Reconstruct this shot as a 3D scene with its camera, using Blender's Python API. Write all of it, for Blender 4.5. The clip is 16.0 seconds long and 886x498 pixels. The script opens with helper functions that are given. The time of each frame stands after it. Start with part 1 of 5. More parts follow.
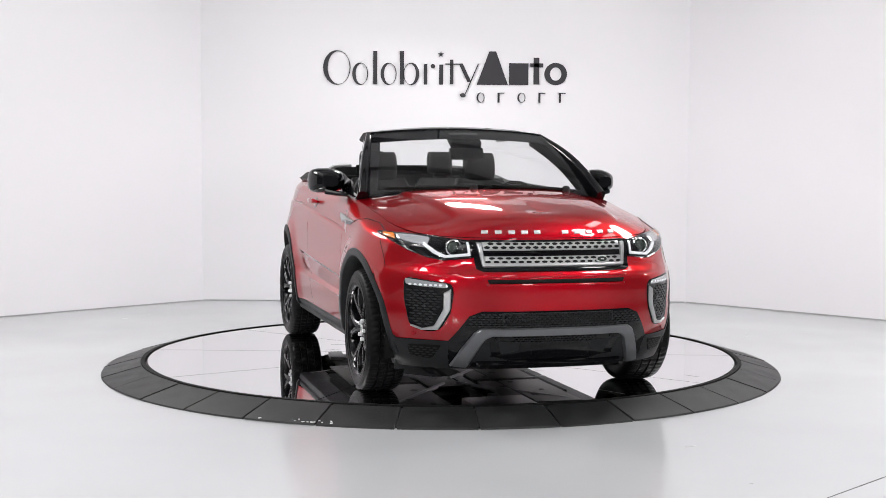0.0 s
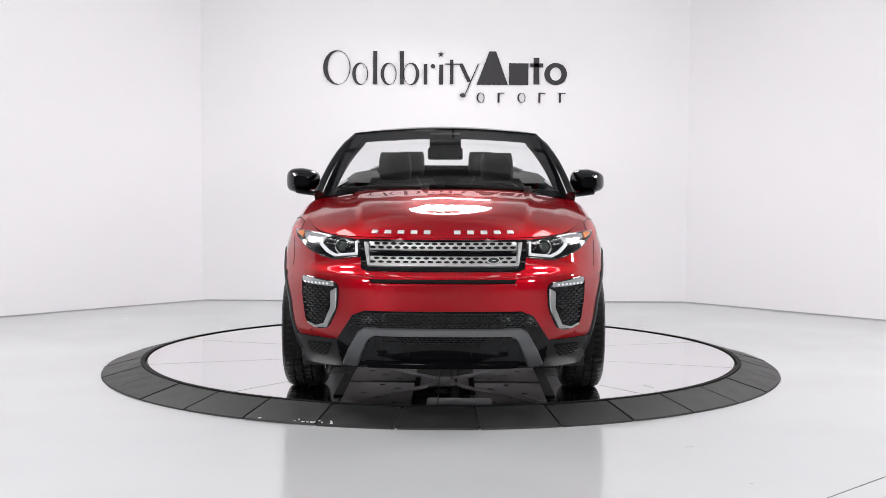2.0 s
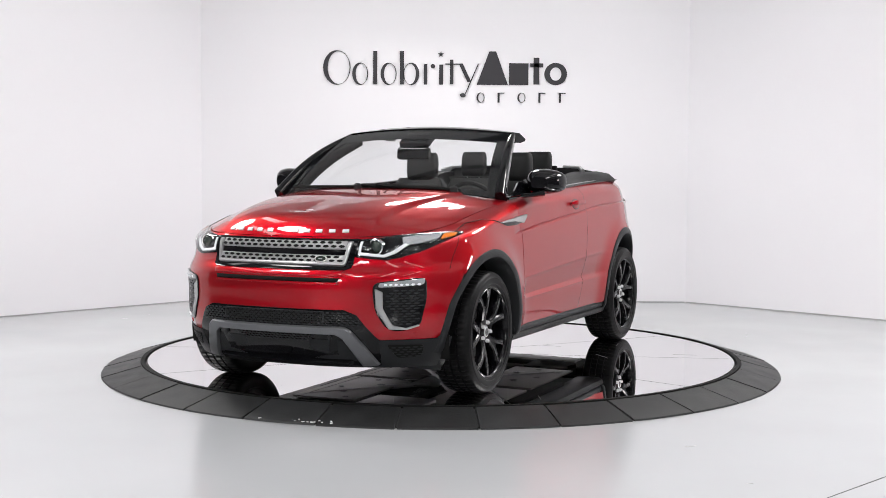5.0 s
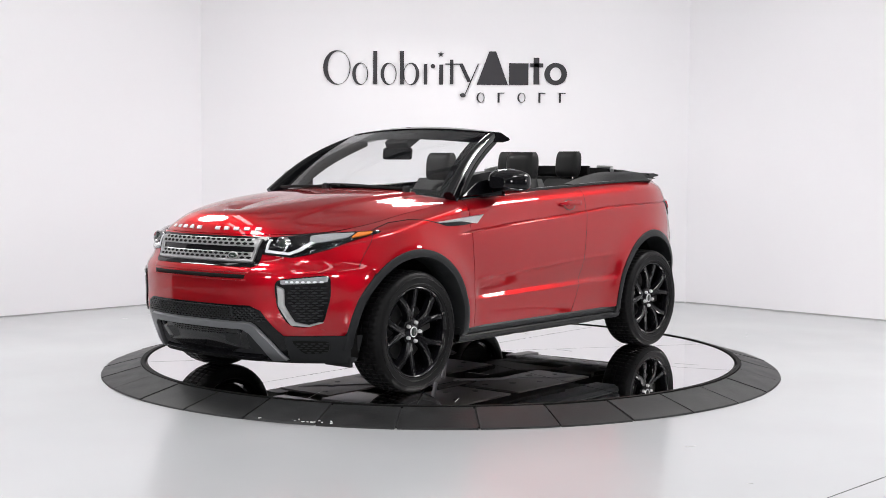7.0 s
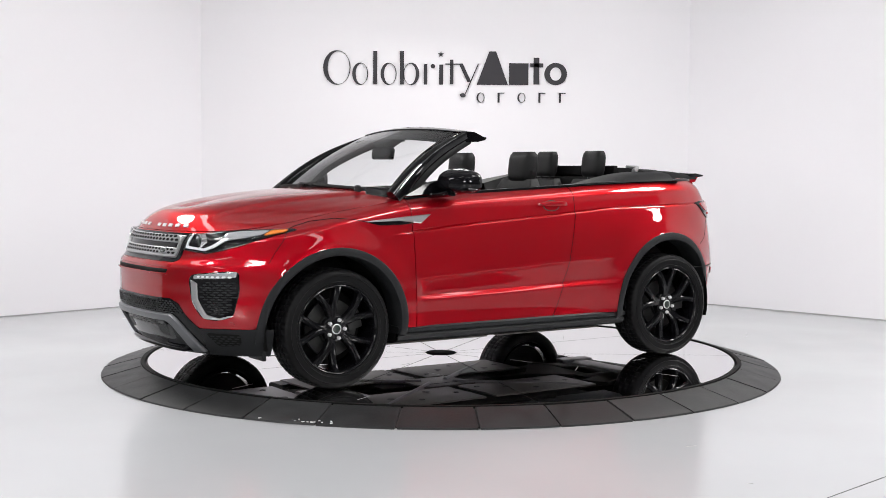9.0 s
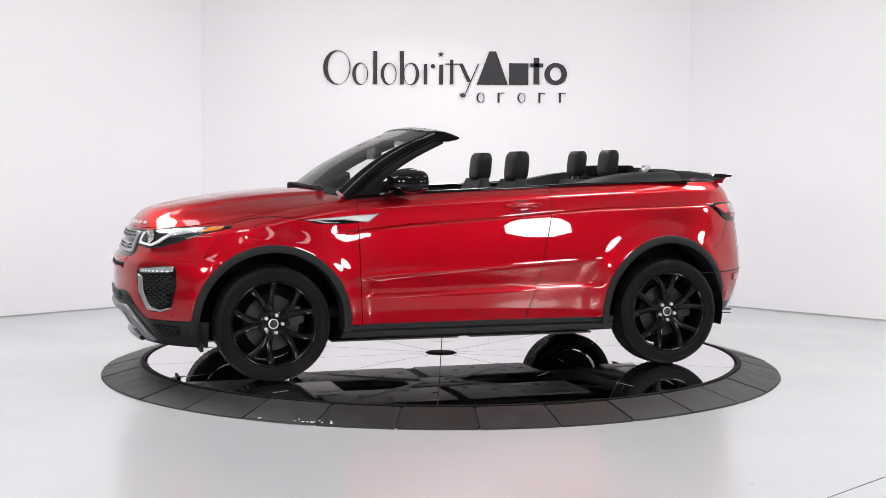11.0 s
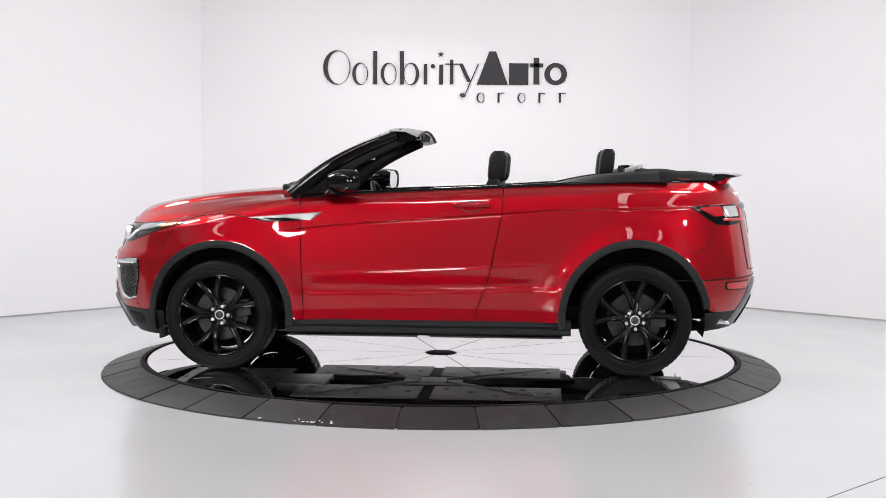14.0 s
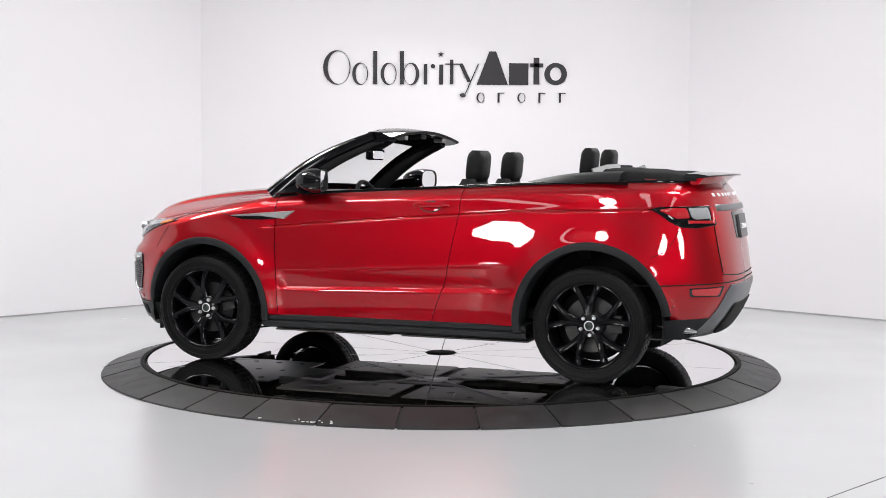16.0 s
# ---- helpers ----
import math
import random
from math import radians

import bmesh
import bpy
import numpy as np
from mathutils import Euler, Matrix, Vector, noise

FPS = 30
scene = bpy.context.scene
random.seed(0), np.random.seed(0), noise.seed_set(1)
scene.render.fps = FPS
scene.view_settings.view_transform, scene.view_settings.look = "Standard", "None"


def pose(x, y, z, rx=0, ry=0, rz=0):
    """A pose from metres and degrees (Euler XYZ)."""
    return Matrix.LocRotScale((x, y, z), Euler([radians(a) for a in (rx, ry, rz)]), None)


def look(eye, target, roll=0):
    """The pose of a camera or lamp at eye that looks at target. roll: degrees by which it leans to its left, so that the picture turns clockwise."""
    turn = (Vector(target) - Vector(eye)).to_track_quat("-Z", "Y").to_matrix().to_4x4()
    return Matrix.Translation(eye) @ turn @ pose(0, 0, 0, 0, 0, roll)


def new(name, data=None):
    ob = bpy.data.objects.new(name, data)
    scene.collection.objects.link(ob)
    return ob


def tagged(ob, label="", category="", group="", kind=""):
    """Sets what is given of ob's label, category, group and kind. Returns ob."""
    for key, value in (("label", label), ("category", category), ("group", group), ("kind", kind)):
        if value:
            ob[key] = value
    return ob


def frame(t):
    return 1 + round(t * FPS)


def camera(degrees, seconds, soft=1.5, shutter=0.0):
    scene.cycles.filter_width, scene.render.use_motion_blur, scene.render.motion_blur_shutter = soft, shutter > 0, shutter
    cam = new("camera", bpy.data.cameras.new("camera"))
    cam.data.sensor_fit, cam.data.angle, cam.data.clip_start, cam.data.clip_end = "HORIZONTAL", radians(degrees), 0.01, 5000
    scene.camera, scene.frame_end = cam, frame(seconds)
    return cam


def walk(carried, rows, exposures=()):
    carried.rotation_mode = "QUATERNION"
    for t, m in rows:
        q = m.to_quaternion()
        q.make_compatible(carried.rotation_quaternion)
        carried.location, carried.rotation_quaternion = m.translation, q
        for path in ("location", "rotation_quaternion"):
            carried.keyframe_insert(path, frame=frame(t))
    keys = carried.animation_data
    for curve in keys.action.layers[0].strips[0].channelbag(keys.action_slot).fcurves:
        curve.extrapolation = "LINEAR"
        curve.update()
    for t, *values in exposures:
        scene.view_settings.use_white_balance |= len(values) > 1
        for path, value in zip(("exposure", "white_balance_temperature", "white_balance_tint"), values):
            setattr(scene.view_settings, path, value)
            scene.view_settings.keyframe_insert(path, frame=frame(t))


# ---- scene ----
# ---- camera ----
CAM_Z = 1.2889
cam = camera(38.66, 16.0, soft=0.6)
CAM_POSE = Matrix.Translation((0.0, -8.926, CAM_Z)) @ Euler((radians(90 - 3.531), 0, radians(-0.07))).to_matrix().to_4x4() @ pose(0, 0, 0, 0, 0, 0.262)
walk(cam, [(0.0, CAM_POSE), (16.0, CAM_POSE)])

# turning angle of the table, seconds and degrees
TURN = [(0, -74.24), (0.5, -78.20), (1, -82.19), (1.5, -86.25), (2, -90.48), (2.5, -94.88), (3, -99.28), (3.5, -103.53), (4, -107.51),
        (4.7, -112.8), (5.5, -118.5), (6.5, -125.88), (7, -129.69), (7.5, -133.70), (8, -137.83), (8.5, -142.01), (9, -146.17),
        (9.8, -152.75), (10.6, -159.25), (11.5, -166.45), (12, -170.27), (12.5, -173.97), (13, -177.56), (13.5, -181.13),
        (14, -184.76), (14.5, -188.49), (15, -192.40), (15.5, -196.41), (16, -200.45)]

# ---- light ----
FLOOR_Z = -0.0756
CEIL_Z = 5.6
SOFTBOX_GLOW = 29.0
PANEL_GLOW = 5.0
world = bpy.data.worlds.new("studio_world")
world.use_nodes = True
world.node_tree.nodes["Background"].inputs[0].default_value = (1, 1, 1, 1)
world.node_tree.nodes["Background"].inputs[1].default_value = 0.05
scene.world = world
scene.view_settings.exposure = 0.0


# ---- materials ----
def material(name, color, rough=0.5, metal=0.0, coat=0.0, coat_rough=0.03, vary=0.08, scale=6.0, bump=0.0, bump_scale=200.0, rough_vary=0.08, emit=0.0, trans=0.0, ior=1.45, spec=0.5):
    m = bpy.data.materials.new(name)
    m.use_nodes = True
    nt = m.node_tree
    b = nt.nodes["Principled BSDF"]
    b.inputs["Metallic"].default_value = metal
    b.inputs["Roughness"].default_value = rough
    b.inputs["Coat Weight"].default_value = coat
    b.inputs["Coat Roughness"].default_value = coat_rough
    b.inputs["Coat IOR"].default_value = 1.42
    b.inputs["Transmission Weight"].default_value = trans
    b.inputs["IOR"].default_value = ior
    b.inputs["Specular IOR Level"].default_value = spec
    b.inputs["Base Color"].default_value = (*color, 1)
    if emit:
        b.inputs["Emission Color"].default_value = (*color, 1)
        b.inputs["Emission Strength"].default_value = emit
    tex = nt.nodes.new("ShaderNodeTexCoord")
    if vary:
        n = nt.nodes.new("ShaderNodeTexNoise")
        n.inputs["Scale"].default_value = scale
        n.inputs["Detail"].default_value = 6
        nt.links.new(tex.outputs["Object"], n.inputs["Vector"])
        mix = nt.nodes.new("ShaderNodeMix")
        mix.data_type = "RGBA"
        mix.inputs["A"].default_value = (*[c * (1 - vary) for c in color], 1)
        mix.inputs["B"].default_value = (*[min(1, c * (1 + vary)) for c in color], 1)
        nt.links.new(n.outputs["Fac"], mix.inputs["Factor"])
        nt.links.new(mix.outputs["Result"], b.inputs["Base Color"])
        if rough_vary:
            r = nt.nodes.new("ShaderNodeMapRange")
            r.inputs["To Min"].default_value = max(0, rough * (1 - rough_vary * 2))
            r.inputs["To Max"].default_value = rough * (1 + rough_vary * 2)
            nt.links.new(n.outputs["Fac"], r.inputs["Value"])
            nt.links.new(r.outputs["Result"], b.inputs["Roughness"])
    if bump:
        n2 = nt.nodes.new("ShaderNodeTexNoise")
        n2.inputs["Scale"].default_value = bump_scale
        n2.inputs["Detail"].default_value = 4
        nt.links.new(tex.outputs["Object"], n2.inputs["Vector"])
        bp = nt.nodes.new("ShaderNodeBump")
        bp.inputs["Strength"].default_value = bump
        bp.inputs["Distance"].default_value = 0.002
        nt.links.new(n2.outputs["Fac"], bp.inputs["Height"])
        nt.links.new(bp.outputs["Normal"], b.inputs["Normal"])
    return m


WALL = material("white_wall_paint", (0.855, 0.845, 0.875), 0.65, vary=0.015, scale=0.8, bump=0.05, bump_scale=60)
FLOOR = material("white_epoxy_floor", (0.475, 0.485, 0.50), 0.22, vary=0.03, scale=0.7, bump=0.02, bump_scale=8, rough_vary=0.2, coat=0.15, coat_rough=0.12)
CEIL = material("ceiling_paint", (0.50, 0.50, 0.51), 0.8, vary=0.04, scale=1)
WALL_BACK = material("off_white_back_wall", (0.46, 0.46, 0.47), 0.75, vary=0.05, scale=1)
WALL_UPPER = material("unseen_upper_wall_grey", (0.42, 0.42, 0.43), 0.8, vary=0.06, scale=1)
WALL_DARK = material("unseen_dark_side_wall", (0.10, 0.10, 0.105), 0.8, vary=0.1, scale=1)
BEAM = material("dark_steel_beam", (0.05, 0.05, 0.055), 0.6, vary=0.1)
GLOW = material("softbox_diffuser", (1.0, 0.985, 0.97), 0.6, vary=0, emit=SOFTBOX_GLOW)
STRIP = material("strip_diffuser", (1.0, 0.985, 0.98), 0.6, vary=0, emit=PANEL_GLOW)
RING = material("black_rubber_ramp", (0.024, 0.0245, 0.0255), 0.48, spec=0.28, vary=0.75, scale=9, bump=0.5, bump_scale=90, rough_vary=0.15)
rn = RING.node_tree
info = rn.nodes.new("ShaderNodeObjectInfo")
tone = rn.nodes.new("ShaderNodeMapRange")
tone.inputs["To Min"].default_value, tone.inputs["To Max"].default_value = 0.65, 1.5
mul = rn.nodes.new("ShaderNodeMix")
mul.data_type, mul.blend_type = "RGBA", "MULTIPLY"
mul.inputs["Factor"].default_value = 1.0
old = rn.nodes["Principled BSDF"].inputs["Base Color"].links[0].from_socket
rn.links.new(info.outputs["Random"], tone.inputs["Value"])
rn.links.new(old, mul.inputs["A"])
rn.links.new(tone.outputs["Result"], mul.inputs["B"])
rn.links.new(mul.outputs["Result"], rn.nodes["Principled BSDF"].inputs["Base Color"])
CHIP = material("white_chipped_paint", (0.8, 0.8, 0.8), 0.6)
DECK = material("mirror_steel_deck", (0.86, 0.85, 0.86), 0.015, metal=1.0, vary=0.02, scale=3, rough_vary=0.3, bump=0.14, bump_scale=2.2)
JOINT = material("grey_joint_filler", (0.38, 0.38, 0.39), 0.7)
SEAM = material("dark_seam", (0.03, 0.03, 0.03), 0.6)
SIGNM = material("charcoal_sign_lettering", (0.03, 0.028, 0.034), 0.45, vary=0.05)
RED = material("metallic_red_paint", (0.365, 0.0012, 0.0085), 0.39, metal=0.72, spec=0.15, coat=1.0, coat_rough=0.006, vary=0.05, scale=900, rough_vary=0.1)
RED.node_tree.nodes["Principled BSDF"].inputs["Coat IOR"].default_value = 1.52
RED.node_tree.nodes["Principled BSDF"].inputs["Specular Tint"].default_value = (0.45, 0.02, 0.03, 1)
GLOSS = material("gloss_black", (0.004, 0.004, 0.005), 0.06, spec=0.32, coat=0.0, vary=0.05)
PLASTIC = material("textured_black_plastic", (0.017, 0.018, 0.0195), 0.45, vary=0.12, spec=0.2, bump=0.25, bump_scale=500)
DARK = material("matt_black_underside", (0.006, 0.006, 0.006), 0.65, spec=0.15, vary=0.3)
RUBBER = material("tyre_rubber", (0.006, 0.006, 0.0065), 0.42, spec=0.13, vary=0.2, scale=14, bump=0.2, bump_scale=150)
RIM = material("gloss_black_alloy", (0.004, 0.004, 0.005), 0.15, spec=0.27, coat=0.04, vary=0.1)
SILVER = material("bright_silver_lettering", (0.72, 0.72, 0.74), 0.25, metal=0.3, vary=0.03)
CHROME = material("chrome", (0.85, 0.85, 0.86), 0.08, metal=1.0, vary=0.02)
SATIN = material("satin_silver", (0.42, 0.42, 0.43), 0.36, metal=0.85, vary=0.05)
GUN = material("gunmetal_plastic", (0.15, 0.154, 0.163), 0.36, metal=0.65, vary=0.06, scale=40)
STEEL = material("cast_steel", (0.25, 0.25, 0.25), 0.4, metal=0.8, vary=0.15)
DISC = material("dark_brake_steel", (0.05, 0.05, 0.05), 0.45, metal=0.8, vary=0.15)
TRAY = material("grey_undertray", (0.085, 0.078, 0.074), 0.45, vary=0.35)
LEATHER = material("black_leather", (0.0075, 0.0075, 0.008), 0.48, vary=0.15, spec=0.22, scale=20, bump=0.3, bump_scale=350)
FABRIC = material("black_roof_fabric", (0.007, 0.007, 0.0075), 0.85, spec=0.15, vary=0.15, scale=60, bump=0.4, bump_scale=900)
GREYTRIM = material("dark_grey_trim", (0.013, 0.013, 0.014), 0.5, spec=0.15, vary=0.1, bump=0.15, bump_scale=400)
AMBER = material("amber_lens", (0.75, 0.20, 0.02), 0.12, coat=0.7, vary=0.1, scale=60)
CLEAR = material("clear_lens_plastic", (0.42, 0.43, 0.45), 0.12, metal=0.35, coat=1.0, vary=0.15, scale=70)
WHITELENS = material("white_light_guide", (0.80, 0.82, 0.85), 0.2, coat=0.8, vary=0.03)
REDLENS = material("red_lens", (0.45, 0.012, 0.02), 0.08, coat=1.0, vary=0.25, scale=50)
MIRROR = material("mirror_glass", (0.85, 0.86, 0.87), 0.01, metal=1.0, vary=0)
PLATE = material("dealer_plate", (0.05, 0.05, 0.052), 0.35, vary=0.05)
GREEN = material("badge_green_black", (0.02, 0.03, 0.025), 0.25, coat=0.5, vary=0.1)


def glass_material(name, tint, mixing):
    m = bpy.data.materials.new(name)
    m.use_nodes = True
    nt = m.node_tree
    nt.nodes.clear()
    out = nt.nodes.new("ShaderNodeOutputMaterial")
    tr = nt.nodes.new("ShaderNodeBsdfTransparent")
    tr.inputs[0].default_value = (*tint, 1)
    gl = nt.nodes.new("ShaderNodeBsdfGlossy")
    gl.inputs["Roughness"].default_value = 0.01
    lw = nt.nodes.new("ShaderNodeLayerWeight")
    lw.inputs["Blend"].default_value = 0.5
    pw = nt.nodes.new("ShaderNodeMath")
    pw.operation = "POWER"
    pw.inputs[1].default_value = 5.0
    fr = nt.nodes.new("ShaderNodeMath")
    fr.operation = "MULTIPLY_ADD"
    fr.inputs[1].default_value, fr.inputs[2].default_value = 0.9, mixing
    nt.links.new(lw.outputs["Facing"], pw.inputs[0])
    nt.links.new(pw.outputs[0], fr.inputs[0])
    mx = nt.nodes.new("ShaderNodeMixShader")
    nt.links.new(fr.outputs[0], mx.inputs[0])
    nt.links.new(tr.outputs[0], mx.inputs[1])
    nt.links.new(gl.outputs[0], mx.inputs[2])
    nt.links.new(mx.outputs[0], out.inputs["Surface"])
    return m


GLASS = glass_material("windscreen_glass", (0.90, 0.92, 0.92), 0.05)
LENS = glass_material("headlamp_cover", (0.96, 0.96, 0.97), 0.025)


# ---- mesh helpers ----
def finish(me, angle=35):
    me.polygons.foreach_set("use_smooth", [True] * len(me.polygons))
    me.set_sharp_from_angle(angle=radians(angle))


def part(name, bm, mat, parent=None, label="", angle=35):
    me = bpy.data.meshes.new(name)
    bmesh.ops.recalc_face_normals(bm, faces=bm.faces[:])
    bm.to_mesh(me)
    bm.free()
    for m in (mat if isinstance(mat, (list, tuple)) else [mat]):
        me.materials.append(m)
    finish(me, angle)
    ob = new(name, me)
    if parent:
        ob.parent = parent
    if label:
        ob["label"] = label
    return ob


def thing(name, label, category, group="", kind=""):
    return tagged(new(name), label, category, group, kind)


def add_grid(bm, rows, closed_u=False, closed_v=False, keep=None):
    vs = [[bm.verts.new(p) for p in r] for r in rows]
    nr, nc = len(vs), len(vs[0])
    for i in range(nr if closed_v else nr - 1):
        for j in range(nc if closed_u else nc - 1):
            if keep is None or keep(i, j):
                q = [vs[i][j], vs[i][(j + 1) % nc], vs[(i + 1) % nr][(j + 1) % nc], vs[(i + 1) % nr][j]]
                try:
                    bm.faces.new(q)
                except ValueError:
                    pass
    return vs


def grid(rows, **k):
    bm = bmesh.new()
    add_grid(bm, rows, **k)
    return bm


def solid(bm, depth):
    """Gives a sheet thickness towards the inside."""
    bmesh.ops.recalc_face_normals(bm, faces=bm.faces[:])
    bmesh.ops.solidify(bm, geom=bm.faces[:], thickness=depth)
    return bm


def add_box(bm, c, s, m=None, bevel=0.0, seg=2):
    r = bmesh.ops.create_cube(bm, size=1)
    vs = r["verts"]
    for v in vs:
        v.co = Vector((v.co.x * s[0], v.co.y * s[1], v.co.z * s[2]))
    if bevel:
        es = list({e for v in vs for e in v.link_edges})
        rb = bmesh.ops.bevel(bm, geom=es, offset=bevel, segments=seg, affect="EDGES", profile=0.7)
        vs = list({v for f in rb["faces"] for v in f.verts} | {v for v in vs if v.is_valid})
        vs = list({v for f in {f for v in vs for f in v.link_faces} for v in f.verts})
    mm = Matrix.Translation(c) @ (m or Matrix())
    for v in vs:
        v.co = mm @ v.co
    return bm


def box(c, s, m=None, bevel=0.0, seg=2):
    return add_box(bmesh.new(), c, s, m, bevel, seg)


def add_tube(bm, pts, r, n=10, flat=1.0, cap=True):
    """Sweeps a round or flattened section along points; r may be a list."""
    pts = [Vector(p) for p in pts]
    rs = r if isinstance(r, (list, tuple)) else [r] * len(pts)
    rows = []
    up = Vector((0, 0, 1))
    for i, p in enumerate(pts):
        d = (pts[min(i + 1, len(pts) - 1)] - pts[max(i - 1, 0)]).normalized()
        u = up if abs(d.dot(up)) < 0.95 else Vector((0, 1, 0))
        a = d.cross(u).normalized()
        b = a.cross(d).normalized()
        rows.append([p + rs[i] * (math.cos(2 * math.pi * k / n) * a + flat * math.sin(2 * math.pi * k / n) * b) for k in range(n)])
    vs = add_grid(bm, rows, closed_u=True)
    if cap:
        bm.faces.new(vs[0])
        bm.faces.new(vs[-1])
    return bm


def tube(pts, r, n=10, flat=1.0, cap=True):
    return add_tube(bmesh.new(), pts, r, n, flat, cap)


def add_lathe(bm, prof, n=48, axis="y", c=(0, 0, 0), arc=None):
    """Turns a profile of (radius, height) about an axis."""
    rows = []
    for k in range(n):
        a = 2 * math.pi * k / n
        row = []
        for r, h in prof:
            if axis == "y":
                row.append(Vector(c) + Vector((r * math.cos(a), h, r * math.sin(a))))
            elif axis == "x":
                row.append(Vector(c) + Vector((h, r * math.cos(a), r * math.sin(a))))
            else:
                row.append(Vector(c) + Vector((r * math.cos(a), r * math.sin(a), h)))
        rows.append(row)
    add_grid(bm, rows, closed_v=True)
    return bm


def lathe(prof, n=48, axis="y", c=(0, 0, 0)):
    return add_lathe(bmesh.new(), prof, n, axis, c)


def lerp(a, b, t):
    return a + (b - a) * t


def table(pairs):
    xs, ys = zip(*sorted(pairs))
    return lambda v: float(np.interp(v, xs, ys))


def smooth_table(pairs):
    """Rounded interpolation through a few pairs."""
    pairs = sorted(pairs)
    xs, ys = [p[0] for p in pairs], [p[1] for p in pairs]
    n = len(xs)
    ms = []
    for i in range(n):
        a, b = max(i - 1, 0), min(i + 1, n - 1)
        ms.append((ys[b] - ys[a]) / (xs[b] - xs[a]))

    def f(v):
        v = min(max(v, xs[0]), xs[-1])
        i = 0
        while i < n - 2 and v > xs[i + 1]:
            i += 1
        h = xs[i + 1] - xs[i]
        t = (v - xs[i]) / h
        return ((2 * t ** 3 - 3 * t * t + 1) * ys[i] + (t ** 3 - 2 * t * t + t) * h * ms[i]
                + (-2 * t ** 3 + 3 * t * t) * ys[i + 1] + (t ** 3 - t * t) * h * ms[i + 1])
    return f


# ---- room ----
BACK_Y = 4.25
WALL_TOP = 3.25
PLAN = [(-2.50, BACK_Y), (2.56, BACK_Y), (7.2, -0.42), (7.2, -13.0), (-7.2, -13.0), (-7.2, -0.55)]


def build_room():
    bm = bmesh.new()
    bm.faces.new([bm.verts.new((x * 1.06, (y + 4) * 1.06 - 4, FLOOR_Z)) for x, y in PLAN])
    r = bmesh.ops.extrude_face_region(bm, geom=bm.faces[:])
    for v in r["geom"]:
        if isinstance(v, bmesh.types.BMVert):
            v.co.z -= 0.15
    tagged(part("floor", bm, FLOOR), "glossy white epoxy floor with faint reflections", "floor", kind="structure")
    names = ["wall_north", "wall_east_angled", "wall_east", "wall_south", "wall_west", "wall_west_angled"]
    for i, nm in enumerate(names):
        a, b = Vector((*PLAN[i], 0)), Vector((*PLAN[(i + 1) % 6], 0))
        d = (b - a).normalized()
        nrm = Vector((-d.y, d.x, 0))
        bm = bmesh.new()
        t = 0.12
        a2, b2 = a - d * (0.003 if i % 2 else 0.0), b
        pts = [(a2.x, a2.y), (b2.x, b2.y), ((b2 + nrm * t).x, (b2 + nrm * t).y), ((a2 + nrm * t).x, (a2 + nrm * t).y)]
        lo = [bm.verts.new((x, y, FLOOR_Z)) for x, y in pts]
        hi = [bm.verts.new((x, y, WALL_TOP)) for x, y in pts]
        bm.faces.new(lo), bm.faces.new(hi)
        for k in range(4):
            bm.faces.new([lo[k], lo[(k + 1) % 4], hi[(k + 1) % 4], hi[k]])
        # unseen band above the white wall, added for bonnet reflections and bounce light
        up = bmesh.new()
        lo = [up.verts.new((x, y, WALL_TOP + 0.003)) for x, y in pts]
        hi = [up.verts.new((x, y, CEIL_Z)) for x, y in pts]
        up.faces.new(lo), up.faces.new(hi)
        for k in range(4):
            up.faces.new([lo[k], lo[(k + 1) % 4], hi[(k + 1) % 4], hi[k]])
        tagged(part(nm + "_upper", up, WALL_UPPER), "unseen light grey wall band, added to shape reflections and bounce light", "wall", kind="structure")
        # east and west walls are out of view, dark to keep reflections dark
        paint, text = {"wall_south": (WALL_BACK, "plain off-white studio back wall"), "wall_east": (WALL_DARK, "unseen side wall, dark grey to darken the car's reflections"),
                       "wall_west": (WALL_DARK, "unseen side wall, dark grey to darken the car's reflections")}.get(nm, (WALL, "plain white painted studio wall"))
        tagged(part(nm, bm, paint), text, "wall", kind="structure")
    # unseen ceiling, its grey raised so bounce light evens out the walls
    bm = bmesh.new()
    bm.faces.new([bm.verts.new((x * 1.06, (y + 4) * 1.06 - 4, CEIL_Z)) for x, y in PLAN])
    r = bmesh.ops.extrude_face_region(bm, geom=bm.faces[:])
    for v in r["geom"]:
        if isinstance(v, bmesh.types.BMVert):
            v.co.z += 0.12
    tagged(part("ceiling", bm, CEIL), "unseen ceiling, light grey to bounce even light onto the walls", "ceiling", kind="structure")
    for k in range(7):
        y = -11.5 + k * 2.4
        half = 7.1 if y < -0.7 else 7.1 - (y + 0.7) * 0.95
        tagged(part("ceiling_beam", box((0, y, CEIL_Z - 0.16), (2 * half, 0.14, 0.3), bevel=0.01), BEAM), "dark steel ceiling beam", "beam", kind="structure")
    # thin grey joint where the walls meet the floor
    for i in (0, 1, 5):
        p, q = Vector((*PLAN[i], 0)), Vector((*PLAN[(i + 1) % 6], 0))
        m = (p + q) / 2
        m.z = FLOOR_Z + 0.006
        ang = math.degrees(math.atan2(q.y - p.y, q.x - p.x))
        tagged(part("wall_base_joint", box(m, ((q - p).length - 0.02, 0.008, 0.010), pose(0, 0, 0, 0, 0, ang)), JOINT), "thin grey joint along the foot of the wall", "joint", kind="structure")
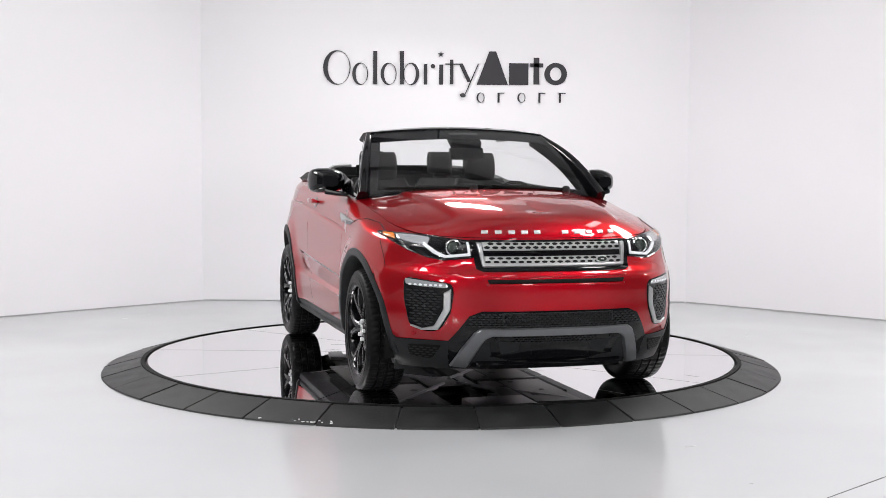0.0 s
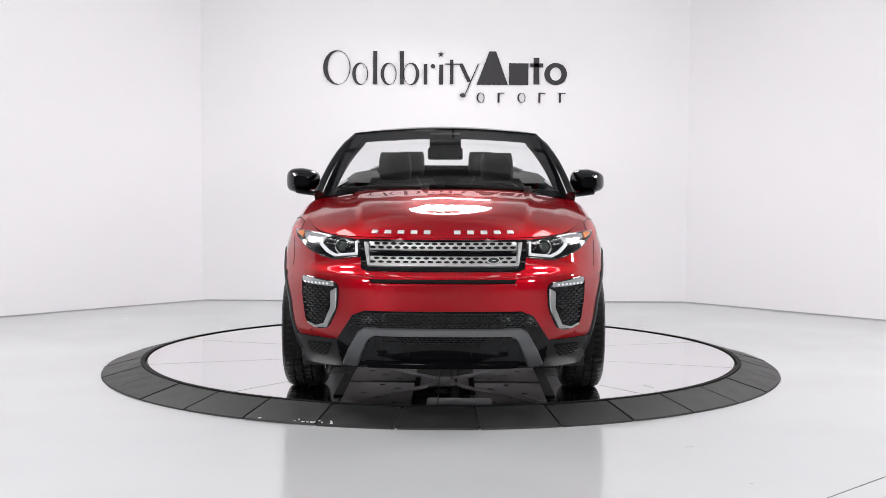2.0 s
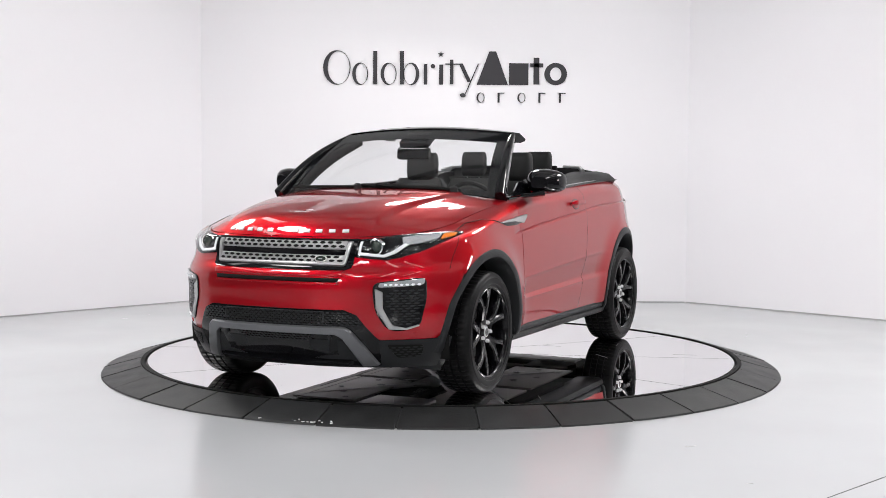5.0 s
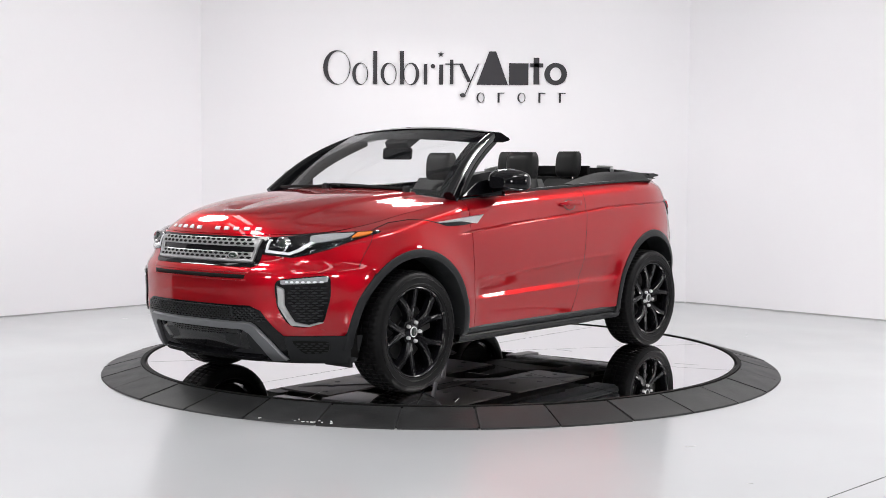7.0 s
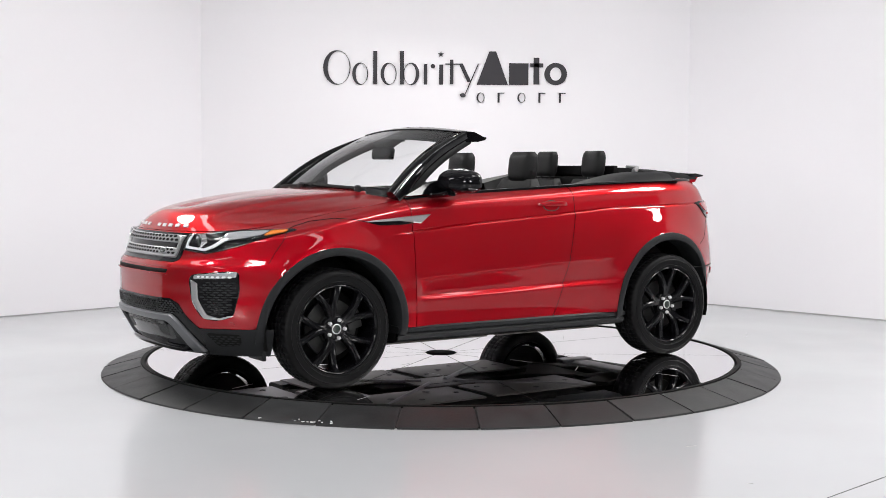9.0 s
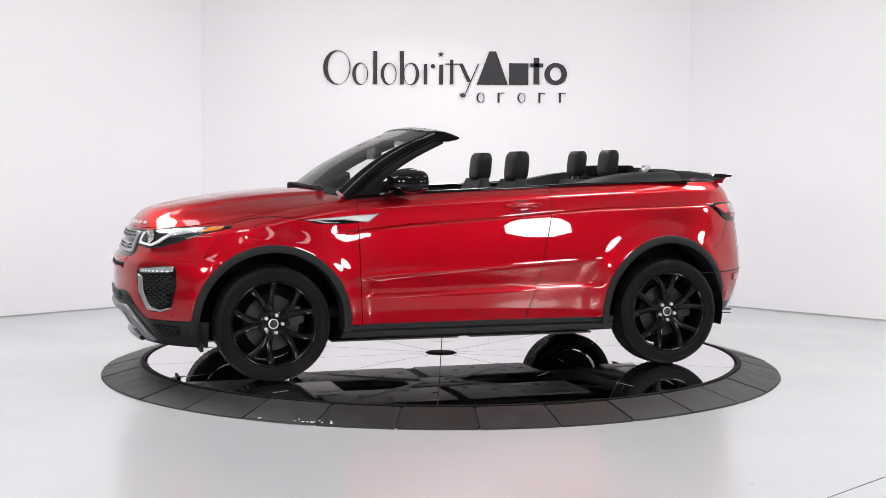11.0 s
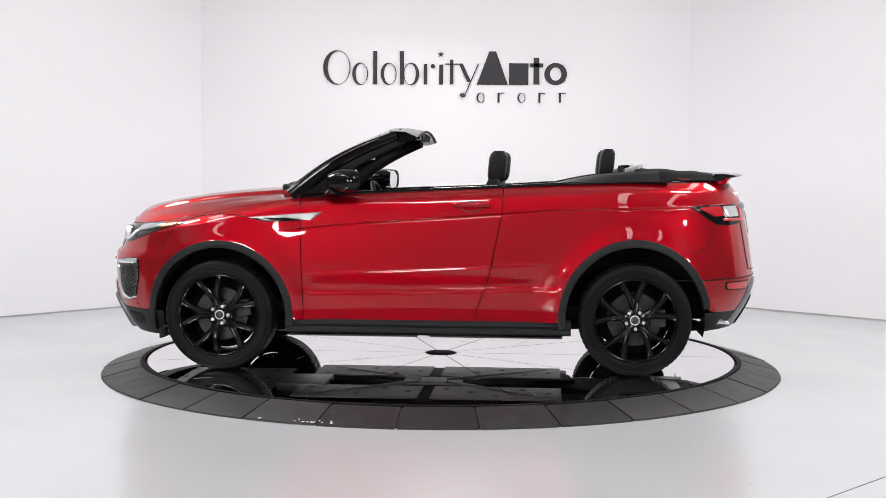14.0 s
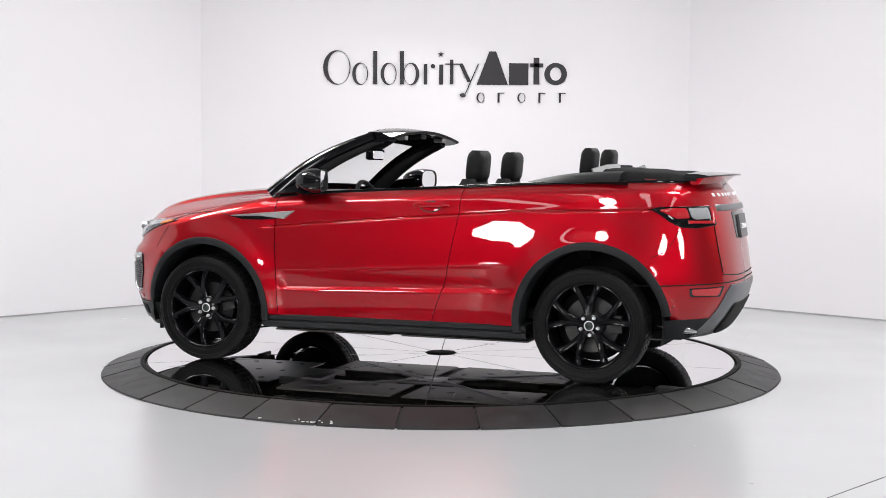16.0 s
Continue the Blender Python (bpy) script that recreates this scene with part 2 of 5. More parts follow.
    for x, y, r, l in ((2.55, 1.55, 60, 0.05), (2.60, 1.75, 100, 0.03), (1.25, -2.70, 20, 0.06), (1.36, -3.45, 10, 0.03), (-2.9, 2.6, 0, 0.05), (-2.75, 2.9, 40, 0.03)):
        tagged(part("floor_scuff", box((x, y, FLOOR_Z + 0.0006), (l, 0.008, 0.001), pose(0, 0, 0, 0, 0, r)), JOINT), "small grey scuff on the epoxy floor", "scuff", kind="structure")
    # thin joint in the floor
    tagged(part("floor_joint", box((2.9, -2.42, FLOOR_Z + 0.0005), (3.6, 0.006, 0.001), pose(0, 0, 0, 0, 0, 45).to_3x3().to_4x4()), SEAM), "thin dark joint in the epoxy floor", "floor joint", kind="structure")


def build_softbox(eye, target, w, d, stand=False):
    s = thing("softbox_lamp", "octagonal white studio softbox on a black floor stand" if stand else "octagonal white studio softbox hung from the ceiling", "studio lamp", "studio softboxes")
    o = [(math.cos(a) * w / 2, math.sin(a) * d / 2) for a in [math.pi / 8 + k * math.pi / 4 for k in range(8)]]
    m = look(eye, target)
    bm = bmesh.new()
    bm.faces.new([bm.verts.new((px, py, -0.002)) for px, py in o])
    part("diffuser", bm, GLOW, s)
    bm = bmesh.new()
    add_grid(bm, [[(px * 1.02, py * 1.02, -0.03) for px, py in o], [(px * 1.02, py * 1.02, 0.05) for px, py in o], [(px * 0.3, py * 0.3, 0.3) for px, py in o]], closed_u=True)
    bm.faces.new([bm.verts.new((px * 0.3, py * 0.3, 0.3)) for px, py in o])
    part("housing", bm, DARK, s)
    s.matrix_basis = m
    top = m @ Vector((0, 0, 0.28))
    h = part("stand" if stand else "hanger", tube([top, (top.x, top.y, FLOOR_Z if stand else CEIL_Z)], 0.02, 8), BEAM, s)
    h.matrix_parent_inverse = m.inverted()
    return s


def build_strip(x, y, length, along="y"):
    s = thing("strip_light", "long white ceiling strip light, added out of view", "ceiling light", "strip lights")
    size = (0.5, length, 0.06) if along == "y" else (length, 0.5, 0.06)
    part("housing", box((0, 0, 0.04), size, bevel=0.01), CEIL, s)
    part("diffuser", box((0, 0, 0.0), (size[0] - 0.06, size[1] - 0.06, 0.03)), STRIP, s)
    s.matrix_basis = pose(x, y, CEIL_Z - 0.40, 0, 0, 0)


def build_lights():
    for x, y, z in ((0.15, 3.4, 3.75), (-4.0, 0.9, 4.0), (4.1, 0.9, 4.0)):
        build_softbox((x, y, z), (-x, -3.6 if abs(x) > 1 else 0.0, 0.8), 1.15 if abs(x) < 1 else 1.7, 0.85 if abs(x) < 1 else 1.25)
    for x, y in ((-3.8, -9.6), (-5.4, -8.5), (4.2, -9.4), (6.1, -7.4), (6.35, -0.85)):
        build_softbox((x, y, 2.15), (0, 0, 1.0), 0.5 if y > -2 else 0.95, 0.6 if y > -2 else 1.25, True)
    for x, y in ((-3.7, -2.6), (3.7, -2.6)):
        build_softbox((x, y, 4.9), (x, y + 0.01, 0), 1.3, 1.3)
    build_softbox((-1.2, -7.6, 4.9), (0, -1.0, 0.6), 1.25, 0.9)
    # added strips out of view; those further forward brighten the angled walls
    for x in (-5.0, -1.7, 1.7, 5.0):
        build_strip(x, -7.0, 5.0)
        if abs(x) < 4:
            build_strip(x * 2.1, 0.4, 3.0)
    for x in (-5.2, 5.2):
        build_strip(x, -1.6, 3.0)


# ---- wall sign: plain shapes ----
def sx(u):
    return -1.233 + (u - 573) * 0.005888


def sz(v):
    return 2.532 - (v - 90) * 0.00572


def build_sign():
    s = thing("wall_sign", "charcoal dealer wordmark drawn as plain shapes on the white wall", "sign")
    y0, y1 = BACK_Y - 0.012, BACK_Y + 0.001

    def prism(name, loop, hole=None):
        bm = bmesh.new()
        if hole:
            rows = [[(sx(u), y, sz(v)) for u, v in lp] for lp, y in ((loop, y1), (loop, y0), (hole, y0), (hole, y1))]
            add_grid(bm, rows, closed_u=True)
        else:
            a = [bm.verts.new((sx(u), y0, sz(v))) for u, v in loop]
            b = [bm.verts.new((sx(u), y1, sz(v))) for u, v in loop]
            bm.faces.new(a), bm.faces.new(b)
            for k in range(len(a)):
                bm.faces.new([a[k], a[(k + 1) % len(a)], b[(k + 1) % len(a)], b[k]])
        part(name, bm, SIGNM, s)

    def ell(cx, cy, rx, ry, n=32):
        return [(cx + rx * math.cos(2 * math.pi * k / n), cy + ry * math.sin(2 * math.pi * k / n)) for k in range(n)]

    def ring(cx, cy, rx, ry, tl, tr, tv):
        prism("ring_shape", ell(cx, cy, rx, ry), ell(cx + (tl - tr) / 2, cy, rx - (tl + tr) / 2, ry - tv))

    def bar(x0, y0_, x1, y1_):
        prism("bar_shape", [(x0, y0_), (x1, y0_), (x1, y1_), (x0, y1_)])

    def slant(xa, ya, xb, yb, w):
        prism("slanted_bar", [(xa - w / 2, ya), (xa + w / 2, ya), (xb + w / 2, yb), (xb - w / 2, yb)])
    ring(597, 121, 24, 31, 8, 1.5, 1.5)
    ring(638, 132, 14, 20, 6, 1.5, 1.5)
    bar(661, 91, 668, 151)
    ring(688, 132, 14, 20, 6, 1.5, 1.5)
    bar(708, 91, 715, 151)
    ring(728, 132, 14, 20, 1.5, 6, 1.5)
    bar(750, 114, 756, 151)
    prism("dot_shape", ell(766, 118, 4, 4, 16))
    bar(777, 115, 784, 151)
    prism("star_shape", [(780 + (5.5 if k % 2 == 0 else 2.2) * math.sin(k * math.pi / 5), 96.5 - (5.5 if k % 2 == 0 else 2.2) * math.cos(k * math.pi / 5)) for k in range(10)])
    bar(796, 106, 802, 150)
    bar(788, 113, 813, 115)
    slant(815, 113, 830, 146, 7)
    slant(846, 113, 823, 168, 2)
    prism("dot_shape", ell(819, 170, 5, 4, 16))
    prism("wedge_shape", [(865, 91), (877, 91), (898, 151), (843, 151)])
    bar(900, 112, 934, 151)
    bar(943, 102, 953, 150)
    bar(937, 112, 960, 119)
    ring(982, 131, 20, 20, 10, 10, 8)
    for cx in (850, 886, 922, 958, 994):
        if cx in (850, 922):
            ring(cx, 174, 7, 9, 3, 1.2, 0.8)
        else:
            bar(cx - 6, 165, cx - 2.5, 183)
            bar(cx - 6, 165, cx + 6, 166.5)


# ---- turntable ----
def build_turntable():
    deck = thing("turntable_deck", "round polished mirror-steel turntable deck in wedge plates", "turntable")
    ring = thing("turntable_ramp", "sloping black rubber ramp ring round the turntable", "ramp ring")
    R, RO = 2.046, 2.339
    part("base_disc", lathe([(0.001, -0.012), (R - 0.004, -0.012), (R - 0.004, FLOOR_Z + 0.001), (0.001, FLOOR_Z + 0.001)], 120, "z"), SEAM, deck)
    for k in range(10):
        bm = bmesh.new()
        a0, a1 = k * math.pi / 5, (k + 1) * math.pi / 5
        rr = R - 0.012
        mid = (a0 + a1) / 2
        off = Vector((math.cos(mid), math.sin(mid), 0)) * (0.0032 / math.sin(math.pi / 10))
        top = [Vector((0.10 * math.cos(lerp(a1, a0, i / 4)), 0.10 * math.sin(lerp(a1, a0, i / 4)), 0)) for i in range(5)]
        top += [Vector((rr * math.cos(lerp(a0, a1, i / 20)), rr * math.sin(lerp(a0, a1, i / 20)), 0)) for i in range(21)]
        top = [p + off for p in top]
        top = [p * min(1, rr / p.length) for p in top]
        a = [bm.verts.new(p) for p in top]
        b = [bm.verts.new(p + Vector((0, 0, -0.01))) for p in top]
        bm.faces.new(a), bm.faces.new(b)
        for i in range(len(a)):
            bm.faces.new([a[i], a[(i + 1) % len(a)], b[(i + 1) % len(a)], b[i]])
        part("deck_plate", bm, DECK, deck)
    part("hub_cap", lathe([(0.001, 0.006), (0.100, 0.006), (0.113, -0.001), (0.113, -0.012)], 32, "z"), DARK, deck)
    rnd = random.Random(7)
    for k in range(16):
        r, t = rnd.uniform(0.5, 1.9), rnd.uniform(0, 360)
        part("deck_scratch", box((r * math.cos(radians(t)), r * math.sin(radians(t)), 0.0006), (rnd.uniform(0.04, 0.22), rnd.uniform(0.001, 0.0025), 0.0008), pose(0, 0, 0, 0, 0, rnd.uniform(0, 180))), JOINT, deck)
    part("rim_collar", lathe([(R + 0.004, -0.03), (R + 0.004, 0.006), (R + 0.03, 0.006), (R + 0.03, -0.03)], 160, "z"), DARK, ring)
    n = 33
    gap = 0.014
    bm = bmesh.new()
    rows = []
    a0, a1 = -math.pi / n, math.pi / n
    ins = R + 0.032
    prof = [(ins, FLOOR_Z + 0.001), (ins, -0.004), (ins + 0.004, 0.0), (RO - 0.03, FLOOR_Z + 0.018), (RO - 0.006, FLOOR_Z + 0.010), (RO, FLOOR_Z + 0.001)]
    for i in range(7):
        a = lerp(a0, a1, i / 6)
        rows.append([(r * math.cos(a + (gap / r if i == 0 else -gap / r if i == 6 else 0) / 2), r * math.sin(a + (gap / r if i == 0 else -gap / r if i == 6 else 0) / 2), z) for r, z in prof])
    vs = add_grid(bm, rows)
    bm.faces.new(vs[0]), bm.faces.new(vs[-1])
    first = part("ramp_plate", bm, RING, ring)
    for k in range(n):
        ob = first if k == 0 else new("ramp_plate", first.data)
        ob.parent = ring
        ob.matrix_basis = pose(0, 0, 0.0015 * math.sin(k * 2.3), 0, 0, -90.4 + 360 / n * k)
    part("under_ring", lathe([(R + 0.03, -0.010), (RO - 0.04, FLOOR_Z + 0.008), (RO - 0.04, FLOOR_Z + 0.0015)], 120, "z"), SEAM, ring)
    rnd = random.Random(4)
    for k in range(14):
        a = radians(-90 - 16.5 - rnd.uniform(-3, 9.5))
        r = rnd.uniform(2.300, 2.333)
        z = lerp(0.0, FLOOR_Z + 0.018, (r - ins - 0.004) / (RO - 0.034 - ins)) if r < RO - 0.03 else FLOOR_Z + 0.014
        part("paint_chip", box((r * math.cos(a), r * math.sin(a), z + 0.003), (rnd.uniform(0.006, 0.02), rnd.uniform(0.004, 0.009), 0.004), pose(0, 0, 0, 0, 0, rnd.uniform(0, 180))), CHIP, ring)
    return deck
# ---- car body surface ----
# car space: x forward, y to the car's left, z up from the deck
FWX, RWX, WR = 1.36, -1.30, 0.356
XF0, XR0 = 1.25, -0.95
front_x = smooth_table([(0.18, 2.06), (0.25, 2.13), (0.33, 2.18), (0.45, 2.240), (0.6, 2.248), (0.70, 2.247), (0.735, 2.236), (0.78, 2.195), (0.88, 2.165), (0.95, 2.13), (1.0, 2.08), (1.2, 1.9)])
rear_x = smooth_table([(0.18, -1.90), (0.25, -1.96), (0.36, -2.04), (0.48, -2.10), (0.60, -2.13), (0.66, -2.125), (0.80, -2.105), (0.95, -2.08), (1.05, -2.06), (1.15, -2.015), (1.22, -1.965), (1.3, -1.91)])
side_w = smooth_table([(0.18, 0.86), (0.27, 0.882), (0.34, 0.892), (0.42, 0.903), (0.50, 0.909), (0.56, 0.910), (0.65, 0.917), (0.75, 0.917), (0.87, 0.911), (0.97, 0.901), (1.05, 0.890), (1.12, 0.874), (1.20, 0.850), (1.30, 0.82)])
top_z = smooth_table([(-2.3, 1.225), (-1.9, 1.228), (-1.4, 1.222), (-0.9, 1.207), (-0.4, 1.183), (0.1, 1.160), (0.5, 1.140), (0.85, 1.112), (1.1, 1.075), (1.35, 1.035), (1.6, 0.985), (1.85, 0.945), (2.05, 0.93), (2.3, 0.925)])
crease_z = table([(-2.3, 1.072), (-1.65, 1.066), (-0.8, 1.046), (-0.46, 1.020), (0.5, 0.952), (0.82, 0.923), (1.0, 0.905), (2.3, 0.87)])
fold_high = table([(-0.9, 0.715), (-0.5, 0.70), (0.82, 0.632)])
fold_low = table([(-0.9, 0.535), (-0.5, 0.53), (0.82, 0.502)])
NR = 3.1
front_power = table([(0.2, 2.7), (0.70, 2.7), (0.86, 2.6), (1.3, 2.6)])


def width(x, z):
    w = side_w(z)
    for cx in (FWX, RWX):
        d = math.hypot(x - cx, z - WR)
        w += 0.026 * math.exp(-((d - 0.47) / 0.10) ** 2) * (1 if z > 0.3 else 0.6)
    # shoulder rounds in towards its top edge
    zt = top_z(x)
    u = min(max((zt - z) / 0.075, 0), 1)
    w -= (0.055 if x < 0.9 else lerp(0.055, 0.10, min(1, (x - 0.9) / 0.5))) * (1 - u) ** 2.2
    # crease along the flank
    if -1.75 < x < 0.95:
        c = crease_z(x)
        k = min(1, (x + 1.75) / 0.15, (0.95 - x) / 0.12)
        w -= k * 0.009 / (1 + math.exp(-(z - c) / 0.004))
        w -= k * 0.009 * math.exp(-((z - c) / 0.0045) ** 2)
    # hollow fold along the lower door
    if -0.86 < x < 0.80:
        a, b = fold_low(x), fold_high(x)
        k = min(1, (x + 0.86) / 0.20, (0.80 - x) / 0.05)
        p = (z - a) / (b - a)
        if 0 < p < 1:
            w -= k * 0.017 * min(1, p / 0.16) * (1 - max(0, (p - 0.16) / 0.84)) ** 0.8
        w += k * 0.003 * math.exp(-((z - b) / 0.010) ** 2) + k * 0.003 * math.exp(-((z - a) / 0.009) ** 2)
    return w


def body(u, z):
    """A point of the left half: u 0..1 round the front, 1..2 along the side, 2..3 round the rear."""
    if u <= 1:
        a = u * math.pi / 2
        c, s = math.cos(a), math.sin(a)
        x = XF0 + (front_x(z) - XF0) * c ** (2 / front_power(z))
        return Vector((x, width(x, z) * s ** (2 / front_power(z)), z))
    if u >= 2:
        a = (3 - u) * math.pi / 2
        c, s = max(math.cos(a), 0), math.sin(a)
        x = XR0 + (rear_x(z) - XR0) * c ** (2 / NR)
        return Vector((x, width(x, z) * s ** (2 / NR), z))
    x = lerp(XF0, XR0, u - 1)
    return Vector((x, width(x, z), z))


def at_front(y, z, off=0.0):
    """The point of the front at (y, z), lifted by off."""
    def f(y, z):
        ay = abs(y)
        x = XF0 + (front_x(z) - XF0) * 0.8
        for _ in range(12):
            w = width(x, z)
            x = XF0 + (front_x(z) - XF0) * max(0.0, 1 - min(1, ay / w) ** front_power(z)) ** (1 / front_power(z))
        return Vector((x, y, z))
    p = f(y, z)
    if off:
        e = 0.004
        a, b = f(y + e, z) - f(y - e, z), f(y, z + e) - f(y, z - e)
        p = p + a.cross(b).normalized() * off
    return p


def at_rear(y, z, off=0.0):
    def f(y, z):
        ay = abs(y)
        x = XR0 + (rear_x(z) - XR0) * 0.9
        for _ in range(12):
            w = width(x, z)
            x = XR0 + (rear_x(z) - XR0) * max(0.0, 1 - min(1, ay / w) ** NR) ** (1 / NR)
        return Vector((x, y, z))
    p = f(y, z)
    if off:
        e = 0.004
        a, b = f(y + e, z) - f(y - e, z), f(y, z + e) - f(y, z - e)
        p = p - a.cross(b).normalized() * off
    return p


def at_side(x, z, off=0.0, side=1):
    def f(x, z):
        w = width(x, z)
        if x > XF0:
            w *= max(0, 1 - ((x - XF0) / (front_x(z) - XF0)) ** front_power(z)) ** (1 / front_power(z))
        if x < XR0:
            w *= max(0, 1 - ((x - XR0) / (rear_x(z) - XR0)) ** NR) ** (1 / NR)
        return Vector((x, w, z))
    p = f(x, z)
    if off:
        e = 0.004
        a, b = f(x + e, z) - f(x - e, z), f(x, z + e) - f(x, z - e)
        n = b.cross(a).normalized()
        if n.y < 0:
            n = -n
        p = p + n * off
    p.y *= side
    return p


def resample(loop, step):
    out = []
    for i, a in enumerate(loop):
        b = loop[(i + 1) % len(loop)]
        n = max(1, round(math.dist(a, b) / step))
        out += [(lerp(a[0], b[0], k / n), lerp(a[1], b[1], k / n)) for k in range(n)]
    return out


def rounded(loop, r, n=4):
    """Rounds the corners of a polygon."""
    out = []
    for i, p in enumerate(loop):
        p = Vector(p)
        a, b = Vector(loop[i - 1]), Vector(loop[(i + 1) % len(loop)])
        da, db = (a - p), (b - p)
        ra, rb = min(r, da.length * 0.45), min(r, db.length * 0.45)
        q0, q1 = p + da.normalized() * ra, p + db.normalized() * rb
        for k in range(n + 1):
            t = k / n
            out.append(tuple((1 - t) ** 2 * q0 + 2 * t * (1 - t) * p + t * t * q1))
    return out


def pad(loop, proj, profile, centre=None, step=0.025):
    """A patch on a surface: the loop shrinks towards its centre, (shrink, lift) by (shrink, lift)."""
    loop = resample(loop, step)
    cx = centre[0] if centre else sum(p[0] for p in loop) / len(loop)
    cy = centre[1] if centre else sum(p[1] for p in loop) / len(loop)
    bm = bmesh.new()
    rows = [[proj(lerp(a, cx, k), lerp(b, cy, k), lift) for a, b in loop] for k, lift in profile]
    vs = add_grid(bm, rows, closed_u=True)
    c = bm.verts.new(proj(cx, cy, profile[-1][1]))
    for i in range(len(loop)):
        bm.faces.new([vs[-1][i], vs[-1][(i + 1) % len(loop)], c])
    return bm


FLAT = lambda h, r=0.04: [(0, -0.02), (0, h * 0.6), (r * 0.5, h), (r, h), (0.25, h), (0.5, h), (0.75, h)]


def ribbon(line_a, line_b, proj, h=0.004, n=30, deep=-0.02):
    """A raised strip on a surface between two lines."""
    def along(line, t):
        ls = [math.dist(line[i], line[i + 1]) for i in range(len(line) - 1)]
        s = t * sum(ls)
        for i, l in enumerate(ls):
            if s <= l + 1e-9:
                return [lerp(line[i][k], line[i + 1][k], s / l) for k in (0, 1)]
            s -= l
        return line[-1]
    bm = bmesh.new()
    rows = []
    for i in range(n + 1):
        a, b = along(line_a, i / n), along(line_b, i / n)
        e = h * (0.0 if i in (0, n) else 1)
        rows.append([proj(*a, deep), proj(*a, e * 0.5), proj(*[lerp(a[k], b[k], 0.1) for k in (0, 1)], e), proj(*[lerp(a[k], b[k], 0.5) for k in (0, 1)], e * 1.1),
                     proj(*[lerp(a[k], b[k], 0.9) for k in (0, 1)], e), proj(*b, e * 0.5), proj(*b, deep)])
    add_grid(bm, rows)
    return bm


def mirrored(bm):
    """Adds the other half."""
    g = bmesh.ops.duplicate(bm, geom=bm.verts[:] + bm.edges[:] + bm.faces[:])["geom"]
    vs = [v for v in g if isinstance(v, bmesh.types.BMVert)]
    for v in vs:
        v.co.y = -v.co.y
    bmesh.ops.reverse_faces(bm, faces=[f for f in g if isinstance(f, bmesh.types.BMFace)])
    bmesh.ops.remove_doubles(bm, verts=bm.verts[:], dist=0.0005)
    return bm


def flip(bm):
    for v in bm.verts:
        v.co.y = -v.co.y
    return bm


def cut_arch(bm, cx, r, cz=WR):
    """Takes away what lies in the wheel opening and draws the rest to its edge."""
    dead = [f for f in bm.faces if math.hypot(f.calc_center_median().x - cx, f.calc_center_median().z - cz) < r]
    bmesh.ops.delete(bm, geom=dead, context="FACES")
    for v in bm.verts:
        dx, dz = v.co.x - cx, v.co.z - cz
        d = math.hypot(dx, dz)
        if v.is_boundary and d < r * 1.09 and d > 1e-4 and v.co.z > 0.3:
            v.co.x, v.co.z = cx + dx / d * r, cz + dz / d * r


DOOR_F = table([(0.3, 0.805), (0.7, 0.822), (1.2, 0.840)])
DOOR_R = table([(0.3, -0.262), (0.36, -0.285), (0.62, -0.378), (1.0, -0.455), (1.25, -0.470)])


def bottom_z(x):
    return 0.375 if x > 1.6 else 0.40 if x < -1.62 else 0.335


def z_rows(x, z0=None, z1=None, n=44):
    """Heights from the lower edge to the top, close together at the crease."""
    a, b = bottom_z(x) if z0 is None else z0, top_z(x) if z1 is None else z1
    c = crease_z(x)
    n0 = int(n * 0.68)
    n1 = n - n0
    return ([lerp(a, c - 0.014, i / n0) for i in range(n0 + 1)] + [c - 0.008, c - 0.004, c, c + 0.004, c + 0.008]
            + [lerp(c + 0.014, b, 1 - (1 - i / n1) ** 1.3) for i in range(n1 + 1)])


ARCH_R = 0.462


def panel(xs, z0=None, z1=None, n=44):
    """A piece of the flank; xs are columns as functions of height."""
    rows = []
    for fx in xs:
        xm = fx(0.8)
        rows.append([at_side(fx(z), z) for z in z_rows(xm, z0, z1, n)])
    return grid(rows)


